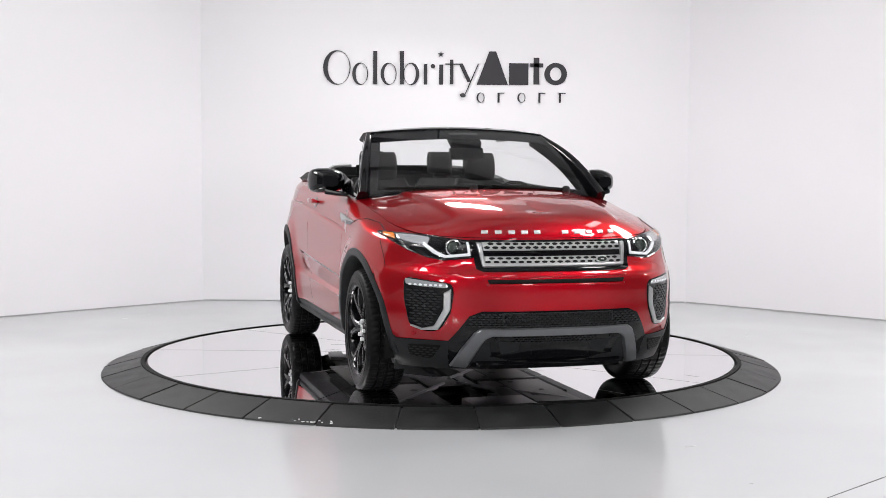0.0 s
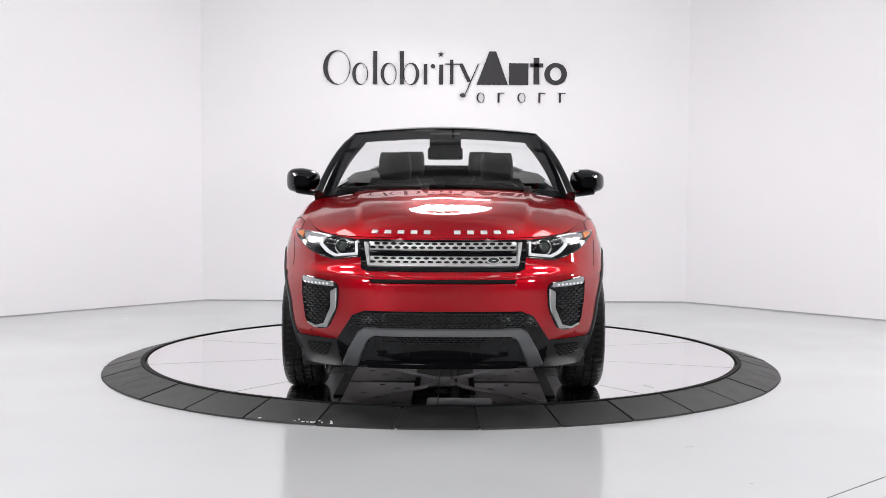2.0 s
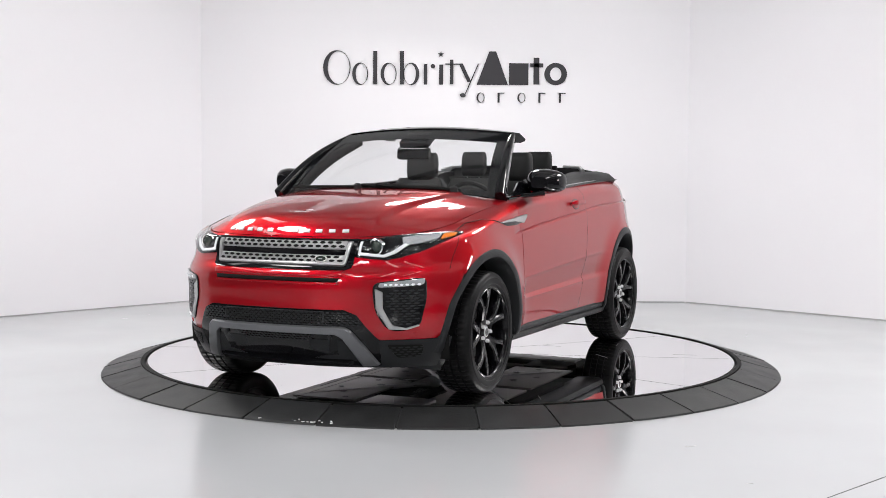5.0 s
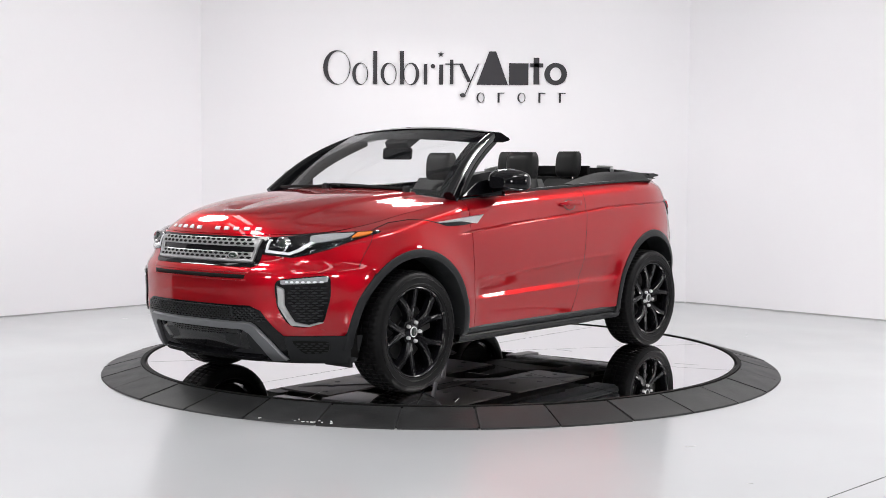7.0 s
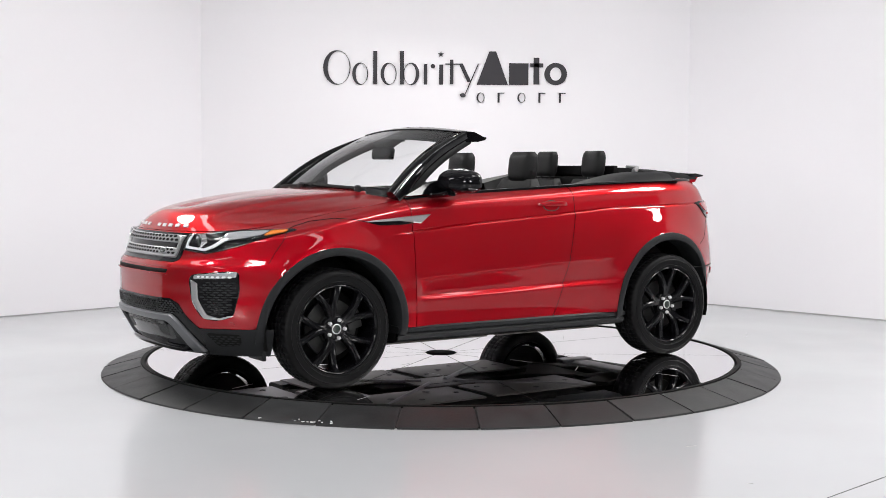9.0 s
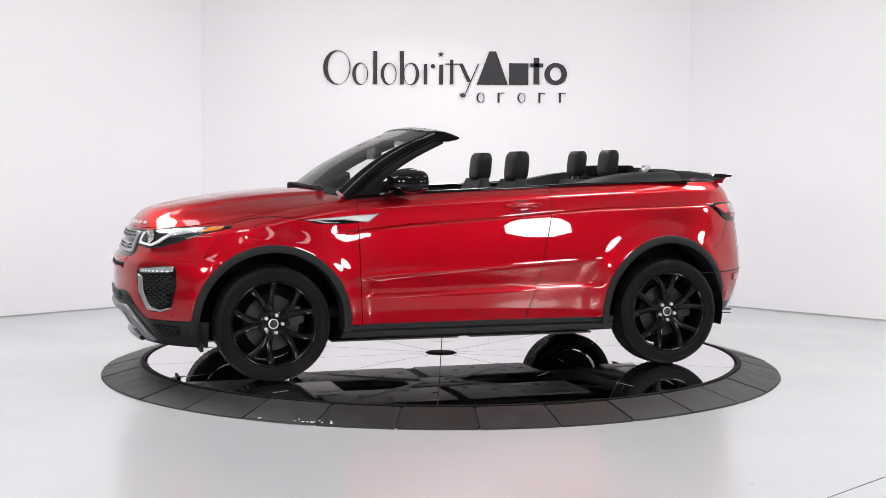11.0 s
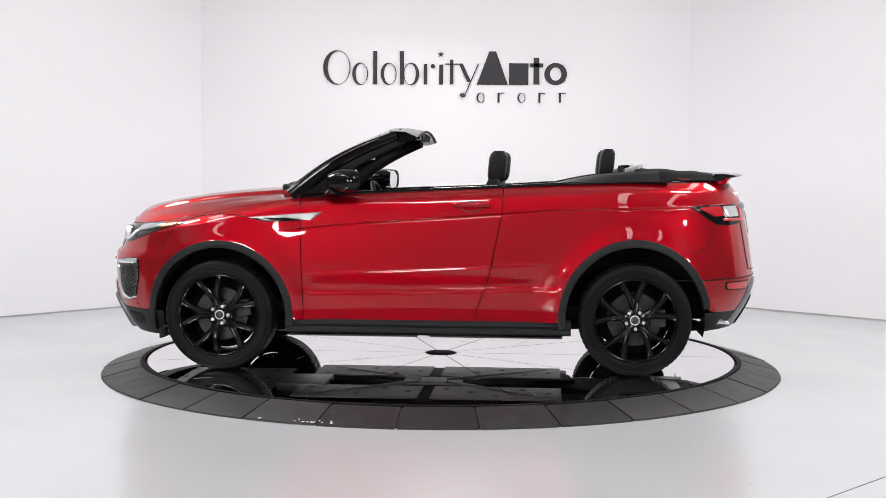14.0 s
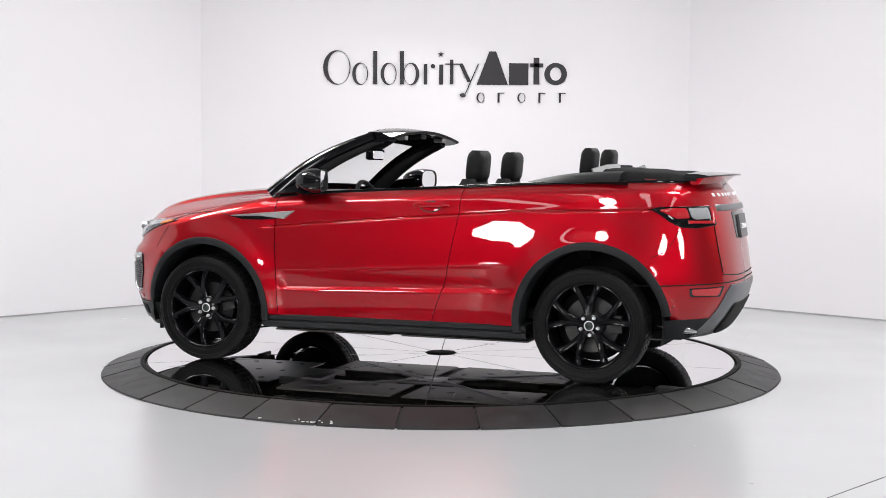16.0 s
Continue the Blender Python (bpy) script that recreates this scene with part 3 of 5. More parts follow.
def build_body(car):
    # doors
    for side, nm in ((1, "door"), (-1, "door")):
        cols = [(lambda t: (lambda z: lerp(DOOR_F(z) - 0.0025, DOOR_R(z) + 0.0025, t)))(i / 56) for i in range(57)]
        bm = solid(panel(cols, n=110), 0.012)
        if side < 0:
            flip(bm)
        d = part(nm, bm, RED, car, "red painted door with black belt trim")
        car_parts[("door", side)] = d
        # front wings
        cols = [(lambda t: (lambda z: lerp(1.70, DOOR_F(z) + 0.0025, t)))(i / 48) for i in range(49)]
        bm = panel(cols, n=60)
        cut_arch(bm, FWX, ARCH_R)
        part("front_wing", bm if side > 0 else flip(bm), RED, car)
        # rear quarters
        cols = [(lambda t: (lambda z: lerp(DOOR_R(z) - 0.0025, -1.80, t)))(i / 70) for i in range(71)]
        bm = panel(cols, n=100)
        cut_arch(bm, RWX, ARCH_R + 0.012)
        part("rear_quarter", bm if side > 0 else flip(bm), RED, car)
    # front bumper skin, both halves
    rows = []
    for i in range(57):
        t = i / 56
        row = []
        for k in range(41):
            z = lerp(0.375, top_z(lerp(2.2, 1.70, t ** 2)), k / 40)
            # angle at which the front reaches x = 1.70
            c = ((1.70 - XF0) / (front_x(z) - XF0)) ** (front_power(z) / 2)
            umax = math.acos(min(1, c)) / (math.pi / 2)
            row.append(body(umax * t, z))
        rows.append(row)
    bm = grid(rows)
    cut_arch(bm, FWX, ARCH_R)
    part("front_bumper", mirrored(bm), RED, car)
    # lower front cladding
    rows = []
    for i in range(57):
        t = i / 56
        row = []
        for z in (0.205, 0.212, 0.225, 0.26, 0.30, 0.34, 0.368, 0.3735):
            c = ((1.74 - XF0) / (front_x(z) - XF0)) ** (front_power(z) / 2)
            umax = math.acos(min(1, c)) / (math.pi / 2)
            p = body(umax * t, z)
            if z < 0.21:
                p.x -= 0.10
                p.y *= 0.93
            row.append(p + Vector((0.004, 0.003 * (t > 0.5), 0)))
        rows.append(row)
    part("lower_front_cladding", mirrored(grid(rows)), PLASTIC, car, "textured black plastic lower bumper")
    # rear body
    rows = []
    for i in range(57):
        t = i / 56
        row = []
        for k in range(45):
            z = lerp(0.40, 1.228, k / 44)
            c = ((-1.80 - XR0) / (rear_x(z) - XR0)) ** (NR / 2)
            umax = math.acos(min(1, c)) / (math.pi / 2)
            row.append(body(3 - umax * t, z))
        rows.append(row)
    bm = grid(rows)
    cut_arch(bm, RWX, ARCH_R + 0.012)
    part("rear_body", mirrored(bm), RED, car)
    rows = []
    for i in range(57):
        t = i / 56
        row = []
        for z in (0.268, 0.278, 0.30, 0.35, 0.3985):
            c = ((-1.74 - XR0) / (rear_x(z) - XR0)) ** (NR / 2)
            umax = math.acos(min(1, c)) / (math.pi / 2)
            p = body(3 - umax * t, z)
            if z < 0.27:
                p.x += 0.10
                p.y *= 0.93
            row.append(p)
        rows.append(row)
    part("lower_rear_cladding", mirrored(grid(rows)), PLASTIC, car)
    for side in (1, -1):
        # sills
        rows = []
        for i in range(41):
            x = lerp(0.93, -0.90, i / 40)
            rows.append([(x, side * q[0], q[1]) for q in ((0.70, 0.245), (0.86, 0.245), (0.885, 0.258), (0.895, 0.285), (0.884, 0.298), (0.898, 0.305), (0.903, 0.328), (0.892, 0.338), (0.86, 0.342), (0.75, 0.342))])
        part("sill", solid(grid(rows), 0.004), PLASTIC, car, "black plastic sill")
        # wheel arch lips
        for cx, a0, a1 in ((FWX, -8, 188), (RWX, -8, 172)):
            rows = []
            for i in range(73):
                a = radians(lerp(a0, a1, i / 72))
                ca, sa = math.cos(a), math.sin(a) * (1.055 if cx < 0 and math.sin(a) > 0 else 1)
                row = []
                for r, off in ((0.435, -0.16), (0.435, 0.002), (0.438, 0.007), (0.448, 0.009), (0.478, 0.008), (0.483, 0.005), (0.484, -0.010)):
                    z = max(WR + r * sa, 0.24)
                    p = at_side(cx + r * ca, z)
                    # keep the lip wide towards the bumper
                    p.y = max(p.y, 0.80 if off > -0.1 else 0.70) + off
                    row.append((p.x, side * p.y, z))
                rows.append(row)
            part("wheel_arch_lip", grid(rows), PLASTIC, car, "black plastic wheel arch lip")
            # wheel well
            rows = []
            for i in range(41):
                a = radians(lerp(-14, 194, i / 40))
                tall = 0.464 if cx < 0 and math.sin(a) > 0 else 0.44
                rows.append([(cx + 0.44 * math.cos(a), side * y, max(WR + tall * math.sin(a), 0.245)) for y in (0.86, 0.62, 0.52)])
            bm = grid(rows)
            bm.faces.new([bm.verts.new(r[2]) for r in rows])
            part("wheel_well", bm, DARK, car)


hood_z = smooth_table([(0.9, 1.178), (1.12, 1.172), (1.25, 1.164), (1.54, 1.130), (1.92, 1.056), (2.05, 1.004), (2.12, 0.958)])


def hood_end(y):
    return 1.10 - 0.17 * (y / 0.8) ** 2


def build_hood(car):
    rows = []
    n, m = 72, 64
    for i in range(n + 1):
        t = i / n
        # edge from the nose to the cowl
        if t < 0.6:
            u = t / 0.6
            z = 0.93
            c = ((1.70 - XF0) / (front_x(z) - XF0)) ** (front_power(z) / 2)
            umax = math.acos(min(1, c)) / (math.pi / 2)
            e = body(umax * u, z)
            for _ in range(3):
                zz = top_z(e.x)
                c = ((1.70 - XF0) / (front_x(zz) - XF0)) ** (front_power(zz) / 2)
                e = body(math.acos(min(1, c)) / (math.pi / 2) * u, zz)
        else:
            xx = lerp(1.70, 0.87, (t - 0.6) / 0.4)
            e = at_side(xx, top_z(xx))
        e.z += 0.002
        xs = lerp(1.10, 1.90, max(0, (e.x - 0.87) / (2.13 - 0.87)) ** 1.15)
        row = []
        zc = hood_z(xs)
        for k in range(m + 1):
            s = k / m
            g = 1 - (1 - s) ** 3.3
            x = lerp(e.x, xs, s)
            y = lerp(e.y, 0, s)
            z = lerp(e.z, zc, g)
            # raised middle field between two creases
            b = 0.5 + 0.5 * math.tanh((0.47 + 0.10 * (1.9 - x) - abs(y)) / 0.012)
            fade = min(1, max(0, (2.02 - x) / 0.25))
            z += 0.017 * fade * (b - 0.7) * min(1, s * 6)
            row.append((x, y, z))
        rows.append(row)
    part("bonnet", mirrored(grid(rows)), RED, car, "clamshell red bonnet with raised centre", angle=50)


car_parts = {}


# ---- car details ----
def mirror_side(side, proj):
    return (lambda y, z, off=0.0: proj(side * y, z, off))


def cells(proj, inside, y0, y1, z0, z1, dy, dz, size, lift, n=6, squash=0.6):
    """A field of small raised cells, one mesh."""
    bm = bmesh.new()
    r = 0
    z = z0
    while z <= z1:
        y = y0 + (dy / 2 if r % 2 else 0)
        while y <= y1:
            if inside(y, z):
                ring = [proj(y + size * math.cos(2 * math.pi * k / n), z + size * squash * math.sin(2 * math.pi * k / n), lift) for k in range(n)]
                bm.faces.new([bm.verts.new(p) for p in ring])
            y += dy
        z += dz
        r += 1
    return bm


def in_poly(loop):
    def f(x, y):
        c = False
        for i in range(len(loop)):
            (xa, ya), (xb, yb) = loop[i - 1], loop[i]
            if (ya > y) != (yb > y) and x < (xb - xa) * (y - ya) / (yb - ya) + xa:
                c = not c
        return c
    return f


def line_on(proj, pts, r=0.0025, off=0.0, step=0.02):
    out = []
    for a, b in zip(pts, pts[1:]):
        n = max(1, round(math.dist(a, b) / step))
        out += [proj(lerp(a[0], b[0], k / n), lerp(a[1], b[1], k / n), off) for k in range(n)]
    out.append(proj(*pts[-1], off))
    return tube(out, r, 6)


def beam(pts, ha, hb, n=12, side=Vector((0, 1, 0)), power=0.6):
    """A rounded bar along points; ha across in the side direction, hb at right angles to it."""
    pts = [Vector(p) for p in pts]
    rows = []
    for i, p in enumerate(pts):
        d = (pts[min(i + 1, len(pts) - 1)] - pts[max(i - 1, 0)]).normalized()
        a = (side - d * side.dot(d)).normalized()
        b = d.cross(a)
        wa = ha[i] if isinstance(ha, list) else ha
        wb = hb[i] if isinstance(hb, list) else hb
        row = []
        for k in range(n):
            t = 2 * math.pi * k / n
            c, s = math.cos(t), math.sin(t)
            row.append(p + a * wa * math.copysign(abs(c) ** power, c) + b * wb * math.copysign(abs(s) ** power, s))
        rows.append(row)
    bm = bmesh.new()
    vs = add_grid(bm, rows, closed_u=True)
    bm.faces.new(vs[0]), bm.faces.new(vs[-1])
    return bm


def at_corner(v, z, off=0.0):
    """The front up to y = 0.74; past that, v runs on backwards along the flank."""
    av = abs(v)
    sg = 1 if v > 0 else -1
    if av <= 0.74:
        p = at_front(0.0 + av, min(z, 0.945), off)
        p.z += max(0, z - 0.945)
    else:
        x = at_front(0.74, min(z, 0.945)).x - (av - 0.74)
        p = at_side(x, min(z, top_z(x) - 0.004), off)
    p.y *= sg
    return p


def build_front(car):
    F = at_front
    # dark band behind the grille and beneath the bonnet lip
    part("grille_surround", pad([(-0.455, 0.918), (0.455, 0.918), (0.44, 0.765), (0.41, 0.752), (-0.41, 0.752), (-0.44, 0.765)], F, [(0, -0.01), (0, 0.003), (0.1, 0.003), (0.4, 0.003), (0.7, 0.003)], step=0.02), GLOSS, car)
    g = part("grille", ribbon([(-0.428, 0.908), (-0.405, 0.772), (0.405, 0.772), (0.428, 0.908)], [(-0.402, 0.906), (-0.388, 0.790), (0.388, 0.790), (0.402, 0.906)], F, 0.014, 90, 0.0), SATIN, car, "satin silver grille with two perforated bars")
    for z0, z1 in ((0.862, 0.906), (0.786, 0.832)):
        b = part("grille_bar", ribbon([(-0.40, z1), (0.40, z1)], [(-0.40, z0), (0.40, z0)], F, 0.010, 50, 0.0), SATIN, g)
        bm = cells(F, lambda y, z: True, -0.375, 0.376, z0 + 0.013, z1 - 0.008, 0.044, (z1 - z0) * 0.44, 0.017, 0.0125, n=8, squash=0.42)
        part("grille_opening_field", bm, DARK, b)
    bm = pad([(0.268 + 0.036 * math.cos(a), 0.808 + 0.021 * math.sin(a)) for a in [k * math.pi / 12 for k in range(24)]], F, [(0, 0.0), (0, 0.017), (0.12, 0.019), (0.5, 0.019)], step=0.02)
    badge = part("badge", bm, SATIN, car, "silver oval badge")
    part("badge_field", pad([(0.268 + 0.029 * math.cos(a), 0.808 + 0.015 * math.sin(a)) for a in [k * math.pi / 12 for k in range(24)]], F, [(0, 0.018), (0.05, 0.021), (0.5, 0.021)], step=0.02), GREEN, badge)
    part("badge_bar", ribbon([(0.247, 0.812), (0.289, 0.808)], [(0.247, 0.806), (0.289, 0.802)], F, 0.023, 4, 0.018), CHROME, badge)
    # slot above the plate field
    part("bumper_slot", ribbon([(-0.395, 0.712), (0.395, 0.712)], [(-0.385, 0.690), (0.385, 0.690)], F, 0.003, 50, 0.0), DARK, car)
    part("bumper_step", ribbon([(-0.40, 0.690), (0.40, 0.690)], [(-0.395, 0.678), (0.395, 0.678)], F, 0.012, 50, 0.0), RED, car)
    part("bumper_ledge", ribbon([(-0.42, 0.748), (0.42, 0.748)], [(-0.41, 0.722), (0.41, 0.722)], F, 0.005, 50, 0.0), RED, car)
    # lower intake
    lower = [(-0.42, 0.542), (0.42, 0.542), (0.485, 0.515), (0.585, 0.362), (0.55, 0.228), (-0.55, 0.228), (-0.585, 0.362), (-0.485, 0.515)]
    part("lower_intake", pad(lower, F, [(0, -0.01), (0, 0.004), (0.1, 0.005), (0.4, 0.005), (0.7, 0.005)], centre=(0, 0.40), step=0.03), GLOSS, car, "gloss black lower air intake")
    top = in_poly([(-0.42, 0.535), (0.42, 0.535), (0.47, 0.512), (0.52, 0.44), (-0.52, 0.44), (-0.47, 0.512)])
    part("intake_mesh", cells(F, top, -0.52, 0.52, 0.463, 0.532, 0.030, 0.0125, 0.0125, 0.008, squash=0.40), PLASTIC, car)
    part("radar_mesh", cells(F, lambda y, z: abs(y) < 0.30, -0.30, 0.30, 0.473, 0.528, 0.014, 0.007, 0.0055, 0.010, squash=0.5), GREYTRIM, car)
    part("mesh_frame", ribbon([(-0.315, 0.468), (-0.315, 0.533), (0.315, 0.533), (0.315, 0.468)], [(-0.305, 0.474), (-0.305, 0.528), (0.305, 0.528), (0.305, 0.474)], F, 0.012, 60, 0.0), PLASTIC, car)
    part("intake_mesh", cells(F, lambda y, z: True, -0.24, 0.24, 0.372, 0.402, 0.026, 0.012, 0.010, 0.008, squash=0.45), PLASTIC, car)
    # gunmetal brace
    part("bumper_brace", ribbon([(-0.552, 0.232), (-0.515, 0.32), (-0.455, 0.43), (-0.42, 0.452), (0.42, 0.452), (0.455, 0.43), (0.515, 0.32), (0.552, 0.232)],
                                [(-0.462, 0.226), (-0.43, 0.31), (-0.395, 0.39), (-0.36, 0.412), (0.36, 0.412), (0.395, 0.39), (0.43, 0.31), (0.462, 0.226)], F, 0.022, 110, 0.0), GUN, car, "gunmetal bumper brace")
    part("splitter", ribbon([(-0.42, 0.262), (0.42, 0.262)], [(-0.42, 0.236), (0.42, 0.236)], F, 0.030, 40, 0.0), GLOSS, car)
    for side in (1, -1):
        P = mirror_side(side, at_front)
        part("parking_sensor", pad([(0.33 + 0.012 * math.cos(a), 0.392 + 0.012 * math.sin(a)) for a in [k * math.pi / 6 for k in range(12)]], P, [(0, 0), (0, 0.012), (0.4, 0.013)]), PLASTIC, car)
        part("parking_sensor", pad([(0.738 + 0.012 * math.cos(a), 0.405 + 0.012 * math.sin(a)) for a in [k * math.pi / 6 for k in range(12)]], P, [(0, 0), (0, 0.004), (0.4, 0.005)]), RED, car)
        # corner vents of the cladding
        loop = rounded([(0.60, 0.352), (0.76, 0.345), (0.735, 0.278), (0.635, 0.272)], 0.02)
        v = part("corner_vent", pad(loop, P, FLAT(0.008)), DARK, car)
        part("corner_vent_mesh", cells(P, in_poly(loop), 0.6, 0.77, 0.283, 0.345, 0.030, 0.013, 0.012, 0.011, squash=0.4), PLASTIC, v)
        # fog lamp and side intake
        loop = rounded([(0.782, 0.716), (0.575, 0.690), (0.560, 0.655), (0.570, 0.540), (0.622, 0.432), (0.69, 0.424), (0.757, 0.450), (0.782, 0.60)], 0.035, 6)
        v = part("side_intake", pad(loop, P, [(0, -0.01), (0, 0.004), (0.03, 0.007), (0.1, 0.003), (0.4, 0.002), (0.7, 0.002)], centre=(0.68, 0.57)), GLOSS, car, "black side intake with silver blade")
        inner = [(0.768, 0.668), (0.632, 0.645), (0.628, 0.55), (0.662, 0.452), (0.742, 0.462), (0.768, 0.6)]
        part("intake_mesh", cells(P, in_poly(inner), 0.6, 0.78, 0.45, 0.66, 0.032, 0.014, 0.0135, 0.006, squash=0.38), PLASTIC, v)
        part("silver_blade", ribbon([(0.572, 0.662), (0.574, 0.55), (0.628, 0.437), (0.70, 0.431), (0.755, 0.452)], [(0.608, 0.640), (0.608, 0.55), (0.649, 0.458), (0.70, 0.442), (0.750, 0.460)], P, 0.010, 50, 0.0), SATIN, v, "satin silver blade")
        lamp = part("fog_lamp", pad(rounded([(0.775, 0.709), (0.592, 0.688), (0.588, 0.664), (0.70, 0.668), (0.772, 0.676)], 0.008), P, FLAT(0.012, 0.1)), CLEAR, v, "clear LED strip lamp")
        part("led", cells(P, lambda y, z: True, 0.62, 0.76, 0.678, 0.69, 0.022, 0.02, 0.008, 0.0135, squash=0.8), WHITELENS, lamp)
        # headlamp
        P = mirror_side(side, at_corner)
        loop = rounded([(0.447, 0.913), (0.445, 0.822), (0.60, 0.806), (0.665, 0.820), (0.742, 0.850), (0.83, 0.892), (0.925, 0.940), (0.91, 0.950), (0.80, 0.946), (0.70, 0.940), (0.62, 0.932), (0.52, 0.920)], 0.012)
        h = part("headlamp", pad(loop, P, [(0, -0.01), (0, 0.004), (0.03, 0.005), (0.12, 0.001), (0.4, 0.0015), (0.7, 0.0015)], centre=(0.64, 0.88), step=0.02), GLOSS, car, "clear headlamp in a black housing with a J-shaped light guide")
        part("light_guide", ribbon([(0.462, 0.908), (0.460, 0.833), (0.590, 0.820), (0.640, 0.842), (0.690, 0.890)], [(0.476, 0.908), (0.474, 0.848), (0.582, 0.836), (0.622, 0.855), (0.672, 0.898)], P, 0.008, 40, 0.0), WHITELENS, h, "white J-shaped light guide")
        part("reflector", pad(rounded([(0.64, 0.925), (0.665, 0.885), (0.72, 0.892), (0.80, 0.915), (0.80, 0.940), (0.70, 0.935)], 0.01), P, FLAT(0.007, 0.2)), CLEAR, h)
        part("indicator", pad(rounded([(0.805, 0.941), (0.815, 0.912), (0.885, 0.930), (0.88, 0.944)], 0.008), P, FLAT(0.008, 0.2)), AMBER, h, "amber indicator")
        c = at_front(side * 0.545, 0.878, 0.0)
        ring = lathe([(0.043, -0.02), (0.044, 0.010), (0.038, 0.014), (0.032, 0.004)], 32, "x")
        for vv in ring.verts:
            vv.co = c + vv.co
        part("projector_ring", ring, CHROME, h)
        lens = lathe([(0.032, 0.0), (0.029, 0.008), (0.020, 0.014), (0.008, 0.017), (0.0005, 0.0175)], 28, "x")
        for vv in lens.verts:
            vv.co = c + vv.co
        part("projector_lens", lens, GREEN, h, "dark glass projector lens")
        ob = part("lens_cover", pad(loop, P, [(0, 0.004), (0.03, 0.009), (0.15, 0.013), (0.4, 0.014), (0.7, 0.014)], centre=(0.64, 0.88), step=0.02), LENS, h, "clear lens cover")
        ob.visible_shadow = False


def build_side(car):
    for side in (1, -1):
        S = lambda x, z, off=0.0, side=side: at_side(x, z, off, side)
        # bonnet shut line and wing vent
        part("shut_line", line_on(S, [(1.66, 0.945), (1.60, 0.965), (1.5, 0.992), (1.36, 1.008), (1.25, 1.002), (1.16, 0.985)], 0.003), DARK, car)
        part("bumper_joint", line_on(S, [(1.66, 0.93), (1.69, 0.88), (1.735, 0.82), (1.775, 0.755)], 0.002), DARK, car)
        v = part("wing_vent", pad(rounded([(1.175, 0.986), (0.90, 1.008), (0.70, 1.022), (0.745, 0.985), (0.80, 0.972), (0.92, 0.962), (1.07, 0.962)], 0.012), S, [(0, -0.01), (0, 0.003), (0.1, 0.004), (0.5, 0.004)], centre=(0.92, 0.985)), GLOSS, car, "gloss black vent with satin blade")
        part("vent_blade", ribbon([(1.175, 0.987), (0.90, 1.010), (0.69, 1.024)], [(1.15, 0.981), (0.93, 0.985), (0.765, 0.969)], S, 0.010, 40, 0.0), SATIN, v, "satin silver blade")
        # handle
        door = car_parts[("door", side)]
        # dark pad under the cup paints the shadow outline round it
        part("handle_gasket", pad([(-0.262 + 0.069 * math.cos(a), 1.064 + 0.037 * math.sin(a)) for a in [k * math.pi / 12 for k in range(24)]], S, [(0, 0.0), (0, 0.0015), (0.2, 0.002), (0.5, 0.0022)]), SEAM, door)
        part("handle_cup", pad([(-0.262 + 0.062 * math.cos(a), 1.064 + 0.031 * math.sin(a)) for a in [k * math.pi / 12 for k in range(24)]], S, [(0, 0.0), (0, 0.002), (0.2, 0.003), (0.5, 0.0035)]), RED, door)
        pts = []
        for k in range(13):
            t = k / 12
            pts.append(S(lerp(-0.150, -0.385, t), 1.070, 0.008 + 0.030 * min(1, math.sin(math.pi * t) * 2.2)))
        part("door_handle", beam(pts, 0.008, [0.007 + 0.009 * min(1, math.sin(math.pi * k / 12) * 2) for k in range(13)], 12), RED, door, "red door handle")
        # belt trim
        for nm, x0, x1, own in (("belt_trim", 0.83, -0.468, door), ("belt_trim", -0.474, -1.80, car)):
            pts = [S(lerp(x0, x1, k / 40), top_z(lerp(x0, x1, k / 40)) + 0.004, 0) for k in range(41)]
            pts = [p - Vector((0, side * 0.014, 0)) for p in pts]
            part(nm, beam(pts, 0.022, 0.012, 12), GLOSS, own, "gloss black belt trim")
        # joint between the rear wing and the bumper
        part("bumper_joint", line_on(S, [(-1.815, 0.945), (-1.765, 0.845), (-1.735, 0.81), (-1.66, 0.775)], 0.002), DARK, car)
        # mirror
        m = Vector((0.555, side * 0.945, 1.218))
        bm = bmesh.new()
        rows = []
        for k in range(13):
            t = k / 12
            x = lerp(0.095, -0.085, t)
            q = math.sin(math.pi * min(0.5, 0.05 + t * 0.6)) ** 0.45
            q *= 1.0 if t < 0.85 else 1 - (t - 0.85) * 0.5
            row = []
            for j in range(20):
                a = 2 * math.pi * j / 20
                c, s = math.cos(a), math.sin(a)
                yy = 0.115 * math.copysign(abs(c) ** 0.55, c) * q
                zz = (0.088 if s > 0 else 0.074) * math.copysign(abs(s) ** 0.6, s) * q
                zz *= 1 - 0.22 * (side * yy / 0.115 > 0) * abs(yy) / 0.115 * 1
                row.append(m + Vector((x - 0.05 * abs(yy) / 0.115 * (yy * 1 > 0), side * yy, zz)))
            rows.append(row)
        vs = add_grid(bm, rows, closed_u=True)
        bm.faces.new(vs[0])
        mir = part("door_mirror", bm, GLOSS, door, "gloss black door mirror")
        gl = [Vector(p) for p in rows[-1]]
        cc = sum(gl, Vector()) / len(gl)
        bm = bmesh.new()
        bm.faces.new([bm.verts.new(cc + (p - cc) * 0.9 + Vector((0.004, 0, 0))) for p in gl])
        part("mirror_glass", bm, MIRROR, mir)
        bm = bmesh.new()
        add_grid(bm, [gl, [cc + (p - cc) * 0.9 for p in gl], [cc + (p - cc) * 0.9 + Vector((0.012, 0, 0)) for p in gl]], closed_u=True)
        part("mirror_rim", bm, PLASTIC, mir)
